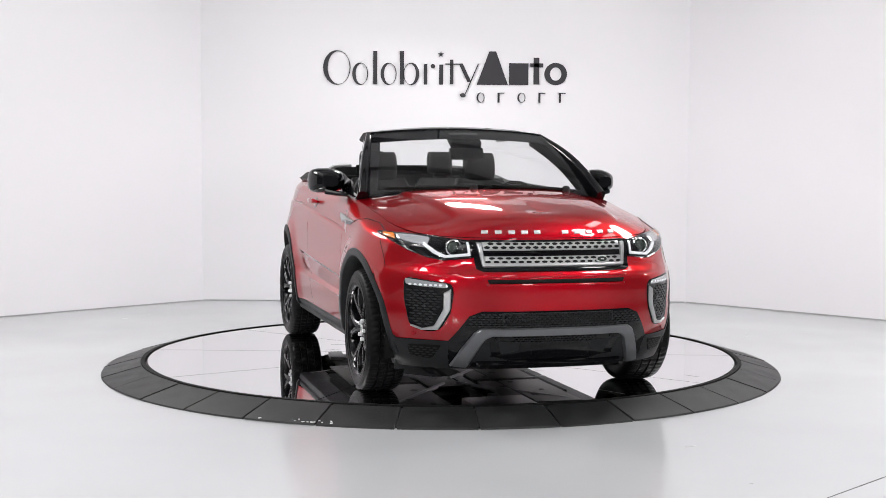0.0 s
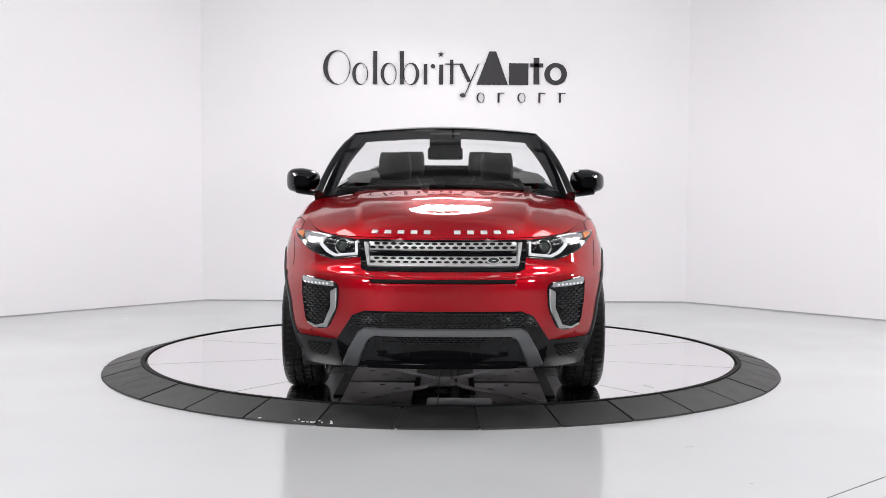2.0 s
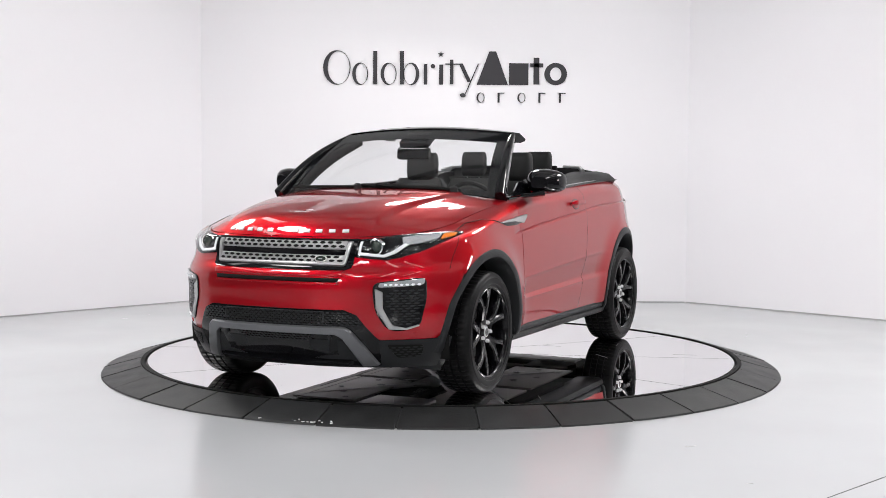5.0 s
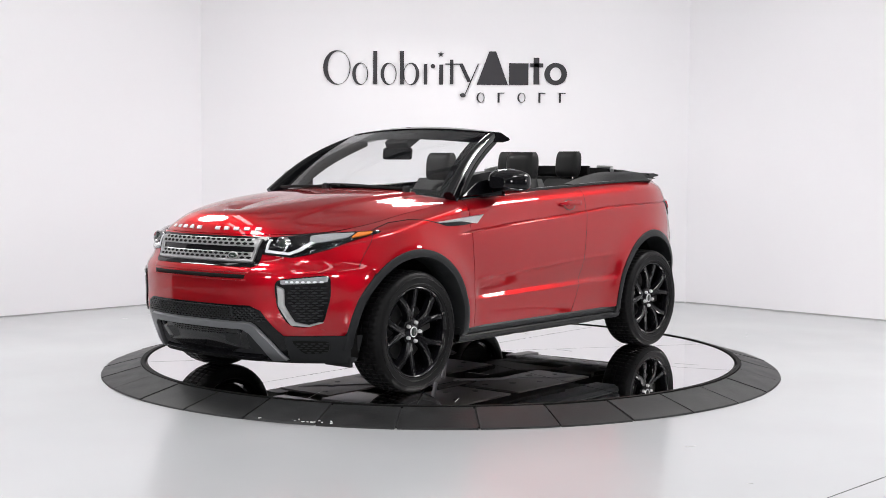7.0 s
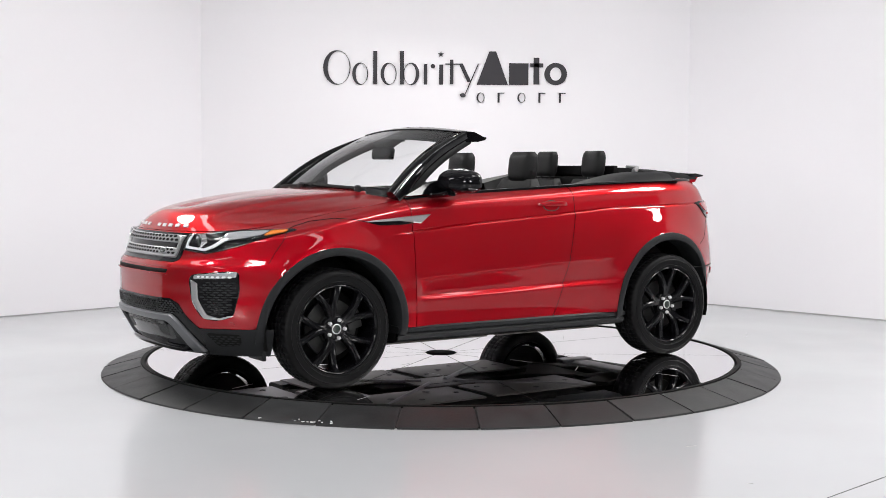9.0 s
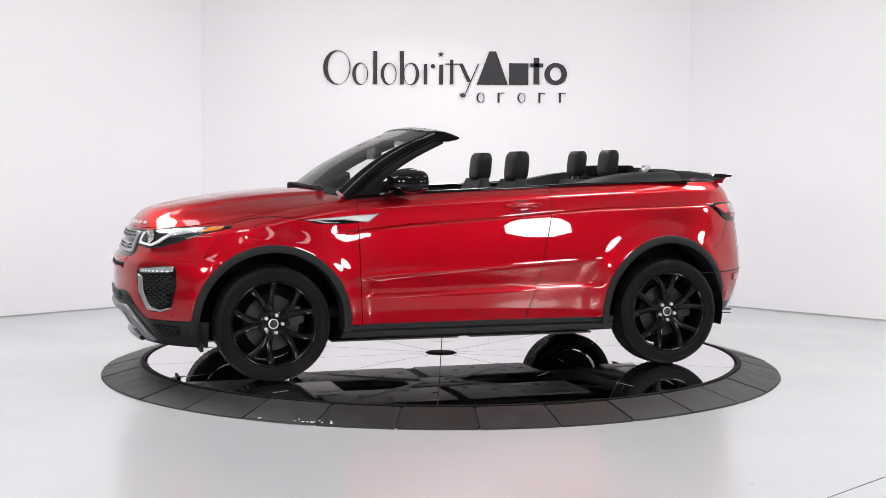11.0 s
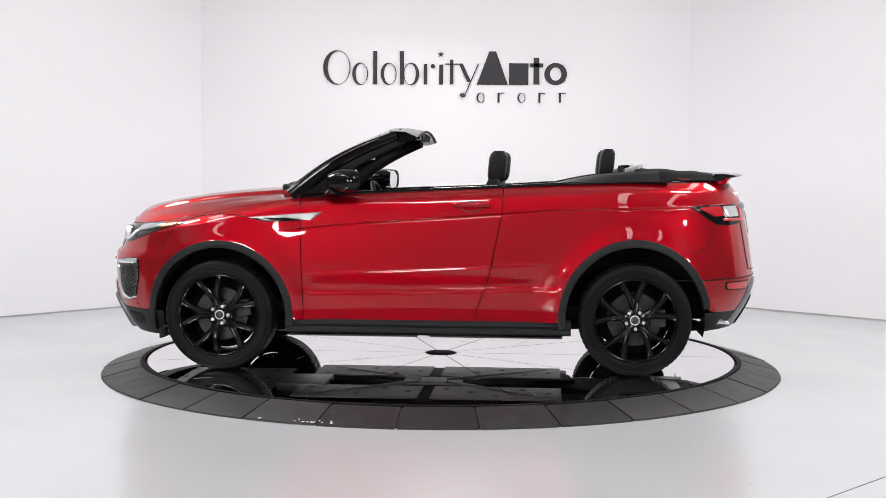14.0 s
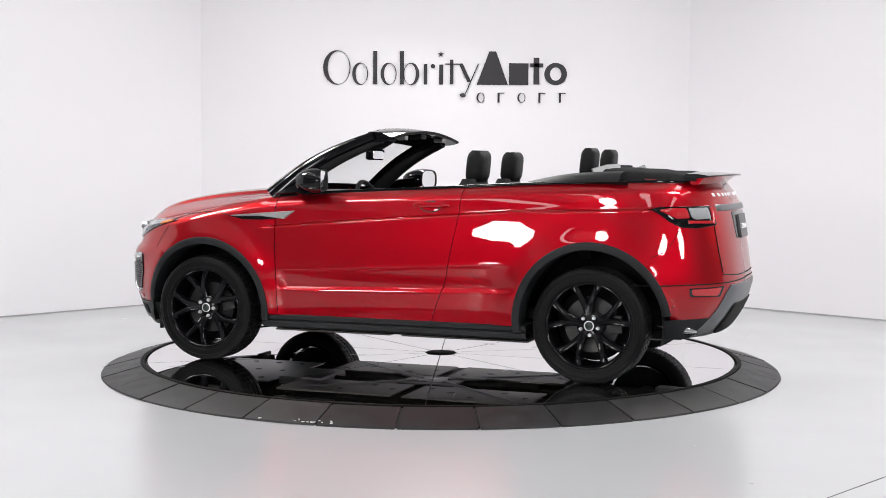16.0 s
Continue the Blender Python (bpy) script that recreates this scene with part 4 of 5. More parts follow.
        part("mirror_arm", beam([(0.64, side * 0.83, 1.137), (0.62, side * 0.90, 1.143), (0.59, side * 0.96, 1.155)], [0.05, 0.045, 0.05], [0.016, 0.016, 0.02], 12, Vector((1, 0, 0))), GLOSS, mir)
        # triangular panel at the mirror foot
        bm = bmesh.new()
        tri = [(0.86, 0.838, 1.128), (0.50, 0.838, 1.150), (0.52, 0.795, 1.235), (0.66, 0.80, 1.215)]
        bm.faces.new([bm.verts.new((x, side * y, z)) for x, y, z in tri])
        part("mirror_sail", solid(bm, 0.015), GLOSS, door)
        # mud flap behind the bumper
        part("air_guide", box((1.78, side * 0.70, 0.215), (0.02, 0.20, 0.06), bevel=0.005), PLASTIC, car)


def screen_low(v):
    return Vector((1.06 - 0.16 * v * v, 0.785 * v, 1.170 - 0.045 * v * v))


def screen_high(v):
    return Vector((0.345 - 0.06 * v * v, 0.600 * v, 1.573 - 0.030 * v * v))


def build_screen(car):
    rows = []
    for i in range(21):
        v = lerp(-1, 1, i / 20)
        a, b = screen_low(v), screen_high(v)
        rows.append([a.lerp(b, k / 14) + Vector((0.035, 0, 0.035)) * math.sin(math.pi * k / 14) * 0.8 for k in range(15)])
    ws = part("windscreen", grid(rows), GLASS, car, "clear laminated windscreen")
    ws.visible_shadow = False
    band = [[Vector(p) - Vector((0.004, 0, 0.003)) for p in r[-4:]] for r in rows]
    part("screen_band", grid(band), GLOSS, ws, "black printed band")
    band = [[Vector(p) - Vector((0.004, 0, 0.003)) for p in r[:2]] for r in rows]
    part("screen_band", grid(band), GLOSS, ws)
    for sl in (slice(0, 2), slice(-2, None)):
        part("screen_band", grid([[Vector(p) - Vector((0.004, 0, 0.003)) for p in r] for r in rows[sl]]), GLOSS, ws)
    # header
    rows = []
    for i in range(31):
        v = lerp(-1, 1, i / 30)
        f = screen_high(v)
        w = lambda y: y * v
        z1, z2 = 1.590 - 0.042 * v * v, 1.566 - 0.056 * v * v
        rows.append([f + Vector((0.004, 0, -0.012)), f + Vector((0.006, 0, 0.004)), (0.295 - 0.04 * v * v, w(0.620), z1), (0.215 - 0.03 * v * v, w(0.632), z1 - 0.004),
                     (0.115, w(0.640), z2 + 0.003), (0.100, w(0.642), z2 - 0.008), (0.108, w(0.640), z2 - 0.018), (0.16, w(0.63), z2 - 0.030), (0.27, w(0.61), z2 - 0.032), f + Vector((0.0, 0, -0.03))])
    bm = bmesh.new()
    vs = add_grid(bm, rows, closed_u=True)
    bm.faces.new(vs[0]), bm.faces.new(vs[-1])
    head = part("windscreen_header", bm, GLOSS, car, "gloss black windscreen header rail")
    part("header_seal", tube([(0.098, 0.63 * lerp(-1, 1, k / 20), 1.560 - 0.056 * lerp(-1, 1, k / 20) ** 2) for k in range(21)], 0.009, 8), DARK, head)
    part("roof_latch", box((0.17, 0.0, 1.528), (0.09, 0.10, 0.03), bevel=0.008), GREYTRIM, head)
    for side in (1, -1):
        part("roof_latch", box((0.145, side * 0.36, 1.512), (0.07, 0.05, 0.03), bevel=0.006), STEEL, head)
        # pillars
        pts = []
        for k in range(17):
            t = k / 16
            p = Vector((0.905, side * 0.795, 1.120)).lerp(Vector((0.250, side * 0.606, 1.518)), t)
            p += Vector((0.03, side * 0.008, 0.034)) * math.sin(math.pi * t)
            pts.append(p)
        part("windscreen_pillar", beam(pts, [lerp(0.034, 0.024, k / 16) for k in range(17)], [lerp(0.056, 0.032, k / 16) for k in range(17)], 16, power=0.7), GLOSS, car, "gloss black windscreen pillar")
        part("pillar_chrome", tube([p + Vector((0.012, side * 0.032, -0.012)) + Vector((0.0, 0, 0.03)) for p in pts[0:15]], 0.0016, 6), CHROME, car)
        # inner trim of the pillar
        pts2 = [p + Vector((-0.05, -side * 0.03, -0.03)) for p in pts[:]]
        part("pillar_trim", beam(pts2, 0.028, [lerp(0.060, 0.026, k / 16) for k in range(17)], 12, power=0.8), LEATHER, car)
    # driving mirror
    m = part("interior_mirror", box((0.50, 0.0, 1.405), (0.05, 0.235, 0.080), pose(0, 0, 0, 0, -8, 0), bevel=0.024, seg=4), GLOSS, car, "black interior mirror")
    part("mirror_glass", box((0.474, 0.0, 1.402), (0.004, 0.195, 0.056), pose(0, 0, 0, 0, -8, 0), bevel=0.0015), MIRROR, m)
    part("sensor_housing", box((0.45, 0.0, 1.492), (0.14, 0.21, 0.055), pose(0, 0, 0, 0, 30, 0), bevel=0.02, seg=3), PLASTIC, m)
    # wipers and scuttle
    for y0, y1 in ((0.52, -0.10), (-0.12, -0.66)):
        pts = [Vector((1.045 - 0.15 * (lerp(y0, y1, k / 12) / 0.785) ** 2, lerp(y0, y1, k / 12), 1.187 - 0.03 * (lerp(y0, y1, k / 12) / 0.785) ** 2 + 0.012 * k / 12)) for k in range(13)]
        w = part("wiper", beam(pts, 0.012, 0.010, 8), DARK, car, "black wiper arm")
        part("wiper_pivot", lathe([(0.024, -0.03), (0.024, 0.014), (0.014, 0.024), (0.001, 0.025)], 16, "z", tuple(pts[0] + Vector((0.02, 0, 0)))), PLASTIC, w)
    rows = []
    for i in range(25):
        y = lerp(-0.80, 0.80, i / 24)
        x = hood_end(y)
        rows.append([(x + 0.03, y, 1.140 - 0.05 * (y / 0.8) ** 2), (x - 0.02, y, 1.150 - 0.04 * (y / 0.8) ** 2), (x - 0.10, y, 1.155 - 0.045 * (y / 0.8) ** 2)])
    part("scuttle", grid(rows), PLASTIC, car, "black plastic scuttle panel")


def seat(car, x, y, w, top, rear=False):
    s = part("seat", box((x + 0.26, y, 0.62 if not rear else 0.70), (0.52, w, 0.18), bevel=0.05, seg=3), LEATHER, car, "black leather seat")
    rows = []
    h0, h1 = (0.66, 1.238) if not rear else (0.70, 1.235)
    for k in range(11):
        t = k / 10
        z = lerp(h0, h1, t)
        cx = x - 0.05 - 0.13 * t
        hw = w / 2 * (1 if t < 0.55 else 1 - 0.32 * ((t - 0.55) / 0.45) ** 2)
        dp = lerp(0.085, 0.05, t) * (1 if k < 10 else 0.6)
        row = []
        for j in range(24):
            a = 2 * math.pi * j / 24
            c, q = math.cos(a), math.sin(a)
            px = dp * math.copysign(abs(c) ** 0.7, c)
            py = hw * math.copysign(abs(q) ** 0.5, q)
            if px > 0:
                px += 0.035 * (abs(py) / hw) ** 4
            row.append((cx + px, y + py, z))
        rows.append(row)
    bm = bmesh.new()
    vs = add_grid(bm, rows, closed_u=True)
    bm.faces.new(vs[-1])
    part("backrest", bm, LEATHER, s)
    hw, hd, hh = (0.112, 0.062, 0.105) if not rear else (0.095, 0.050, 0.095)
    cx, cz = x - 0.18, top - hh
    rows = []
    for k in range(13):
        t = k / 12
        z = lerp(-1, 1, t)
        q = (1 - abs(z) ** 5) ** 0.35 if abs(z) < 1 else 0.35
        q = max(q, 0.55)
        bulge = 1 + 0.06 * math.sin(math.pi * t)
        row = []
        for j in range(24):
            a = 2 * math.pi * j / 24
            c, s2 = math.cos(a), math.sin(a)
            row.append((cx + hd * q * math.copysign(abs(c) ** 0.55, c) - 0.02 * t, y + hw * bulge * (0.92 + 0.08 * q) * math.copysign(abs(s2) ** 0.5, s2) * (0.86 + 0.14 * q), cz + hh * z))
        rows.append(row)
    bm = bmesh.new()
    vs = add_grid(bm, rows, closed_u=True)
    bm.faces.new(vs[0]), bm.faces.new(vs[-1])
    hr = part("headrest", bm, LEATHER, s, "padded black headrest")
    for d in (-0.05, 0.05):
        part("headrest_post", tube([(cx, y + d, cz - hh - 0.07), (cx, y + d, cz - hh + 0.02)], 0.007, 8), CHROME, s)
    if not rear:
        for sd in (1, -1):
            part("adjuster_button", lathe([(0.019, -0.01), (0.019, 0.003), (0.014, 0.005), (0.001, 0.003)], 20, "y", (cx - 0.015, y + sd * (hw * 1.045), cz - 0.03)), GREYTRIM, hr)
    return s


def build_cabin(car):
    part("cabin_floor", box((-0.2, 0, 0.40), (2.6, 1.5, 0.06)), DARK, car)
    for side in (1, -1):
        rows = []
        for i in range(21):
            x = lerp(0.88, -1.50, i / 20)
            zt = top_z(x)
            rows.append([(x, side * 0.80, zt + 0.006), (x, side * 0.79, zt + 0.008), (x, side * 0.755, zt - 0.03), (x, side * 0.74, 0.93), (x, side * 0.75, 0.4 if x > -0.76 else 0.88)])
        part("door_lining", grid(rows), LEATHER, car, "black door lining")
        part("inner_handle", beam([(0.35, side * 0.742, 1.03), (0.15, side * 0.735, 1.03)], 0.01, 0.015, 8), SATIN, car)
    # dashboard
    rows = []
    for i in range(31):
        y = lerp(-0.78, 0.78, i / 30)
        b = 0.022 * math.exp(-((y - 0.37) / 0.16) ** 4)
        rows.append([(1.0 - 0.14 * (y / 0.78) ** 2, y, 1.135), (0.80, y, 1.148 + b * 0.5), (0.62, y, 1.140 + b), (0.54, y, 1.115 + b), (0.52, y, 1.04), (0.58, y, 0.85), (0.62, y, 0.6)])
    d = part("dashboard", grid(rows), LEATHER, car, "black padded dashboard")
    part("air_vent", box((0.535, -0.1, 1.06), (0.03, 0.2, 0.06), bevel=0.008), SATIN, d)
    part("centre_console", box((0.15, 0, 0.70), (0.9, 0.24, 0.35), bevel=0.03, seg=3), GREYTRIM, car)
    # steering wheel
    bm = bmesh.new()
    rows = []
    for i in range(40):
        a = 2 * math.pi * i / 40
        rows.append([((0.182 + 0.016 * math.cos(2 * math.pi * j / 10)) * math.cos(a), (0.182 + 0.016 * math.cos(2 * math.pi * j / 10)) * math.sin(a), 0.016 * math.sin(2 * math.pi * j / 10)) for j in range(10)])
    add_grid(bm, rows, closed_u=True, closed_v=True)
    mm = Matrix.Translation((0.36, 0.37, 1.045)) @ pose(0, 0, 0, 0, -66, 0)
    bm.transform(mm)
    st = part("steering_wheel", bm, LEATHER, car, "black leather steering wheel")
    bm = box((0, 0, -0.01), (0.14, 0.16, 0.05), bevel=0.03, seg=3)
    for a in (90, 210, 330):
        add_box(bm, (0.11 * math.cos(radians(a + 90)), 0.11 * math.sin(radians(a + 90)), -0.005), (0.15, 0.035, 0.015), pose(0, 0, 0, 0, 0, a + 90))
    bm.transform(mm)
    part("wheel_boss", bm, GREYTRIM, st)
    for y in (0.375, -0.375):
        seat(car, -0.22, y, 0.50, 1.425)
    for y in (0.275, -0.275):
        seat(car, -0.95, y, 0.48, 1.442, True)
    # panels beside and behind the rear seats
    for side in (1, -1):
        rows = []
        for i in range(15):
            x = lerp(-0.72, -1.45, i / 14)
            t = i / 14
            zt = top_z(x)
            rise = 0.07 * math.sin(math.pi / 2 * min(1, t * 1.3))
            rows.append([(x, side * 0.80, zt + 0.005), (x, side * 0.74, zt + rise * 0.75), (x, side * 0.64, zt + rise), (x, side * 0.52, zt + rise), (x, side * 0.48, zt - 0.1)])
        part("quarter_lining", grid(rows), GREYTRIM, car, "dark grey rear quarter lining")
        part("silver_hoop", beam([(-1.24, side * 0.60, 1.288), (-1.32, side * 0.55, 1.312), (-1.36, side * 0.40, 1.318)], 0.014, 0.022, 10), SATIN, car)
    part("rear_bulkhead", box((-1.22, 0, 1.0), (0.08, 1.4, 0.5), bevel=0.02), FABRIC, car)
    part("wind_deflector", box((-1.27, 0, 1.30), (0.04, 0.75, 0.07), bevel=0.012), FABRIC, car)
    # folded roof
    rows = []
    for i in range(25):
        v = lerp(-1, 1, i / 24)
        row = []
        for k in range(15):
            t = k / 14
            x = lerp(-1.27, -1.88, t)
            w = lerp(0.70, 0.60, t ** 2)
            edge = max(0, 1 - abs(v) ** 6)
            z = lerp(1.236, 1.318 - 0.038 * t ** 1.5, edge ** 0.5) if 0 < k else 1.25
            z += 0.004 * math.sin(k * 1.4) * edge
            row.append((x, w * v, z))
        rows.append(row)
    part("folded_roof", grid(rows), FABRIC, car, "folded black fabric roof")


def build_rear(car):
    R = at_rear
    # boot lid top
    rows = []
    for i in range(41):
        t = i / 40
        z = 1.228
        c = ((-1.60 - XR0) / (rear_x(z) - XR0)) ** (NR / 2)
        u = math.acos(min(1, c)) / (math.pi / 2)
        e = body(3 - u * t, z)
        inn = Vector((max(e.x + 0.16, -1.80) if t < 0.75 else e.x + 0.05, e.y * 0.84, 1.245))
        rows.append([e.lerp(inn, k / 6) + Vector((0, 0, 0.014 * math.sin(math.pi * k / 6))) for k in range(7)])
    part("boot_top", mirrored(grid(rows)), RED, car)
    # spoiler
    rows = []
    for i in range(33):
        v = lerp(-1, 1, i / 32)
        y = 0.585 * v
        xr = -2.065 + 0.11 * v * v
        xf = -1.80
        z = 1.292 - 0.012 * v * v
        rows.append([(xf, y, z - 0.022), (xf - 0.02, y, z - 0.002), (lerp(xf, xr, 0.5), y, z), (xr, y, z - 0.012), (xr + 0.004, y, z - 0.022), (lerp(xf, xr, 0.5), y * 0.99, z - 0.030)])
    bm = bmesh.new()
    vs = add_grid(bm, rows, closed_u=True)
    bm.faces.new(vs[0]), bm.faces.new(vs[-1])
    sp = part("spoiler", bm, GLOSS, car, "gloss black boot spoiler on a red base")
    rows = []
    for i in range(33):
        v = lerp(-1, 1, i / 32)
        y = 0.56 * v
        xr = -2.045 + 0.11 * v * v
        rows.append([(-1.84, y, 1.272), (lerp(-1.84, xr, 0.92), y, 1.268 - 0.012 * v * v), (lerp(-1.84, xr, 0.7), y, 1.238), (lerp(-1.84, xr, 0.6), y, 1.215), (-1.84, y, 1.21)])
    bm = bmesh.new()
    vs = add_grid(bm, rows, closed_u=True)
    bm.faces.new(vs[0]), bm.faces.new(vs[-1])
    part("spoiler_base", bm, RED, sp)
    # tailgate
    part("tailgate_strip", ribbon([(-0.50, 1.090), (0.50, 1.090)], [(-0.50, 1.052), (0.50, 1.052)], R, 0.010, 40, 0.0), GUN, car, "gunmetal strip across the tailgate")
    pl = part("plate_recess", pad(rounded([(-0.29, 1.045), (0.29, 1.045), (0.25, 0.875), (-0.25, 0.875)], 0.02), R, FLAT(0.003)), GLOSS, car)
    part("number_plate", pad(rounded([(-0.155, 1.022), (0.155, 1.022), (0.155, 0.872), (-0.155, 0.872)], 0.012), R, FLAT(0.016)), PLATE, pl, "dark dealer plate with a pale bar")
    part("plate_bars", ribbon([(-0.11, 0.965), (0.11, 0.965)], [(-0.11, 0.925), (0.11, 0.925)], R, 0.019, 8, 0.012), SILVER, pl)
    for y in [k * 0.075 for k in range(-6, 7) if k not in (0,)]:
        part("lettering_bar", ribbon([(y - 0.017, 1.160), (y + 0.017, 1.160)], [(y - 0.017, 1.140), (y + 0.017, 1.140)], R, 0.004, 3, 0.0), SILVER, car)
    for y0 in (-0.56, 0.56):
        part("tailgate_gap", line_on(R, [(y0, 1.05), (y0 * 0.99, 0.80), (y0 * 0.96, 0.665), (y0 * 0.6, 0.655), (0.0, 0.655)], 0.004), DARK, car)
    part("bumper_crease", line_on(R, [(lerp(-0.92, 0.92, k / 30), 0.628 - 0.02 * abs(lerp(-1, 1, k / 30))) for k in range(31)], 0.004), DARK, car)
    part("rear_diffuser", pad([(-0.46, 0.600), (0.46, 0.600), (0.50, 0.55), (0.555, 0.42), (0.62, 0.285), (-0.62, 0.285), (-0.555, 0.42), (-0.50, 0.55)], R, [(0, -0.01), (0, 0.006), (0.06, 0.012), (0.2, 0.014), (0.5, 0.014), (0.75, 0.014)], centre=(0, 0.42)), GUN, car, "gunmetal rear bumper insert")
    part("tow_panel", pad(rounded([(-0.36, 0.48), (0.36, 0.48), (0.44, 0.30), (-0.44, 0.30)], 0.03), R, FLAT(0.022)), DARK, car)
    for side in (1, -1):
        P = mirror_side(side, at_rear)
        loop = rounded([(0.812, 1.066), (0.78, 1.080), (0.55, 1.085), (0.535, 0.968), (0.68, 0.950), (0.745, 0.955), (0.78, 0.99)], 0.012)
        h = part("tail_lamp", pad(loop, P, [(0, -0.01), (0, 0.005), (0.04, 0.008), (0.4, 0.008), (0.7, 0.008)], centre=(0.70, 1.02), step=0.015), GLOSS, car, "tail lamp with red and clear lenses in a black surround")
        part("red_lens", pad(rounded([(0.797, 1.056), (0.772, 1.070), (0.702, 1.072), (0.702, 1.010), (0.755, 1.006)], 0.01), P, FLAT(0.014, 0.15)), REDLENS, h, "red lens")
        part("clear_lens", pad(rounded([(0.695, 1.072), (0.58, 1.074), (0.58, 1.005), (0.68, 1.002), (0.695, 1.02)], 0.012), P, FLAT(0.014, 0.15)), CLEAR, h, "clear lens")
        part("red_lens", ribbon([(0.72, 0.998), (0.575, 0.995), (0.565, 1.078)], [(0.72, 0.978), (0.555, 0.975), (0.548, 1.078)], P, 0.014, 24, 0.0), REDLENS, h)
        part("reflector_frame", pad(rounded([(0.745, 0.592), (0.53, 0.597), (0.55, 0.532), (0.735, 0.540)], 0.01), P, FLAT(0.004, 0.1)), GLOSS, car)
        part("bumper_reflector", pad(rounded([(0.735, 0.586), (0.555, 0.590), (0.57, 0.541), (0.725, 0.547)], 0.01), P, FLAT(0.008, 0.1)), REDLENS, car, "red bumper reflector")
        bm = bmesh.new()
        rows = []
        for x, k in ((-1.70, 0.9), (-1.87, 1.0), (-1.885, 0.98), (-1.875, 0.86), (-1.80, 0.8)):
            rows.append([(x + (0.06 * (zz > 0.0) - 0.03), side * (0.605 + 0.085 * k * math.copysign(abs(cc) ** 0.5, cc)), 0.332 + 0.034 * k * math.copysign(abs(zz) ** 0.5, zz)) for cc, zz in [(math.cos(2 * math.pi * j / 24), math.sin(2 * math.pi * j / 24)) for j in range(24)]])
        add_grid(bm, rows, closed_u=True)
        part("exhaust_tip", bm, CHROME, car, "chrome exhaust trim")


def build_underside(car):
    under = part("underbody", box((0.05, 0, 0.275), (3.7, 1.08, 0.05), bevel=0.01), DARK, car, "matt black underbody")
    part("floor_pan", box((0.02, 0.0, 0.246), (0.90, 1.50, 0.05), bevel=0.008), DARK, under)
    for s in (1, -1):
        part("sill_box", box((0.05, s * 0.60, 0.272), (1.60, 0.22, 0.06), bevel=0.008), DARK, under)
    for s in (1, -1):
        for x0, x1 in ((0.95, 0.10), (0.02, -0.85)):
            t = part("undertray", box(((x0 + x1) / 2, s * 0.44, 0.206), (abs(x1 - x0), 0.46, 0.012), bevel=0.004), TRAY, car, "grey plastic undertray")
            bm = bmesh.new()
            for k in range(5):
                add_lathe(bm, [(0.001, 0.0), (0.020 + 0.008 * (k % 2), 0.0), (0.020, 0.004), (0.001, 0.004)], 14, "z", (lerp(x0, x1, (k + 0.5) / 5), s * (0.32 + 0.22 * (k % 3) / 2), 0.1972))
            part("drain_hole_set", bm, SEAM, t)
    part("undershield", box((1.50, 0, 0.205), (0.75, 0.9, 0.012), bevel=0.004), STEEL, car)
    rnd = random.Random(2)
    for k in range(16):
        x, y = rnd.uniform(-1.7, 1.1), rnd.uniform(-0.5, 0.5)
        part("underbody_bracket", box((x, y, 0.236), (rnd.uniform(0.08, 0.5), rnd.uniform(0.05, 0.25), 0.03), pose(0, 0, 0, 0, 0, rnd.uniform(-30, 30)), bevel=0.006), STEEL if k % 4 == 0 else DARK, car)
    bm = bmesh.new()
    for k in range(12):
        add_lathe(bm, [(0.001, 0.0), (0.022, 0.0), (0.022, 0.006), (0.001, 0.006)], 14, "z", (1.25 + 0.2 * (k % 4), -0.33 + 0.33 * (k // 4), 0.1965))
    part("drain_hole_set", bm, SEAM, car)
    for s in (1, -1):
        for x0, x1 in ((0.85, 0.15), (-0.75, -0.05)):
            part("cross_brace", tube([(x0, s * 0.60, 0.210), (x1, s * 0.05, 0.200)], 0.016, 10), STEEL, car, "steel cross brace")
    part("centre_plate", box((0.05, 0, 0.204), (0.42, 0.34, 0.012), bevel=0.004), TRAY, car)
    part("gearbox_sump", box((0.95, 0.1, 0.215), (0.34, 0.42, 0.07), bevel=0.02), STEEL, car)
    part("exhaust_pipe", tube([(1.0, 0.06, 0.228), (0.2, 0.08, 0.228), (-0.7, 0.08, 0.228), (-1.1, 0.12, 0.26), (-1.5, 0.25, 0.30)], 0.032, 12), DARK, car)
    part("silencer", beam([(-1.62, 0.45, 0.30), (-1.62, -0.45, 0.30)], 0.10, 0.07, 16, Vector((1, 0, 0))), STEEL, car)
    for x in (FWX, RWX):
        part("axle_beam", beam([(x - 0.05, -0.72, 0.30), (x - 0.05, 0, 0.25), (x - 0.05, 0.72, 0.30)], 0.05, 0.035, 12, Vector((1, 0, 0))), DARK, car)


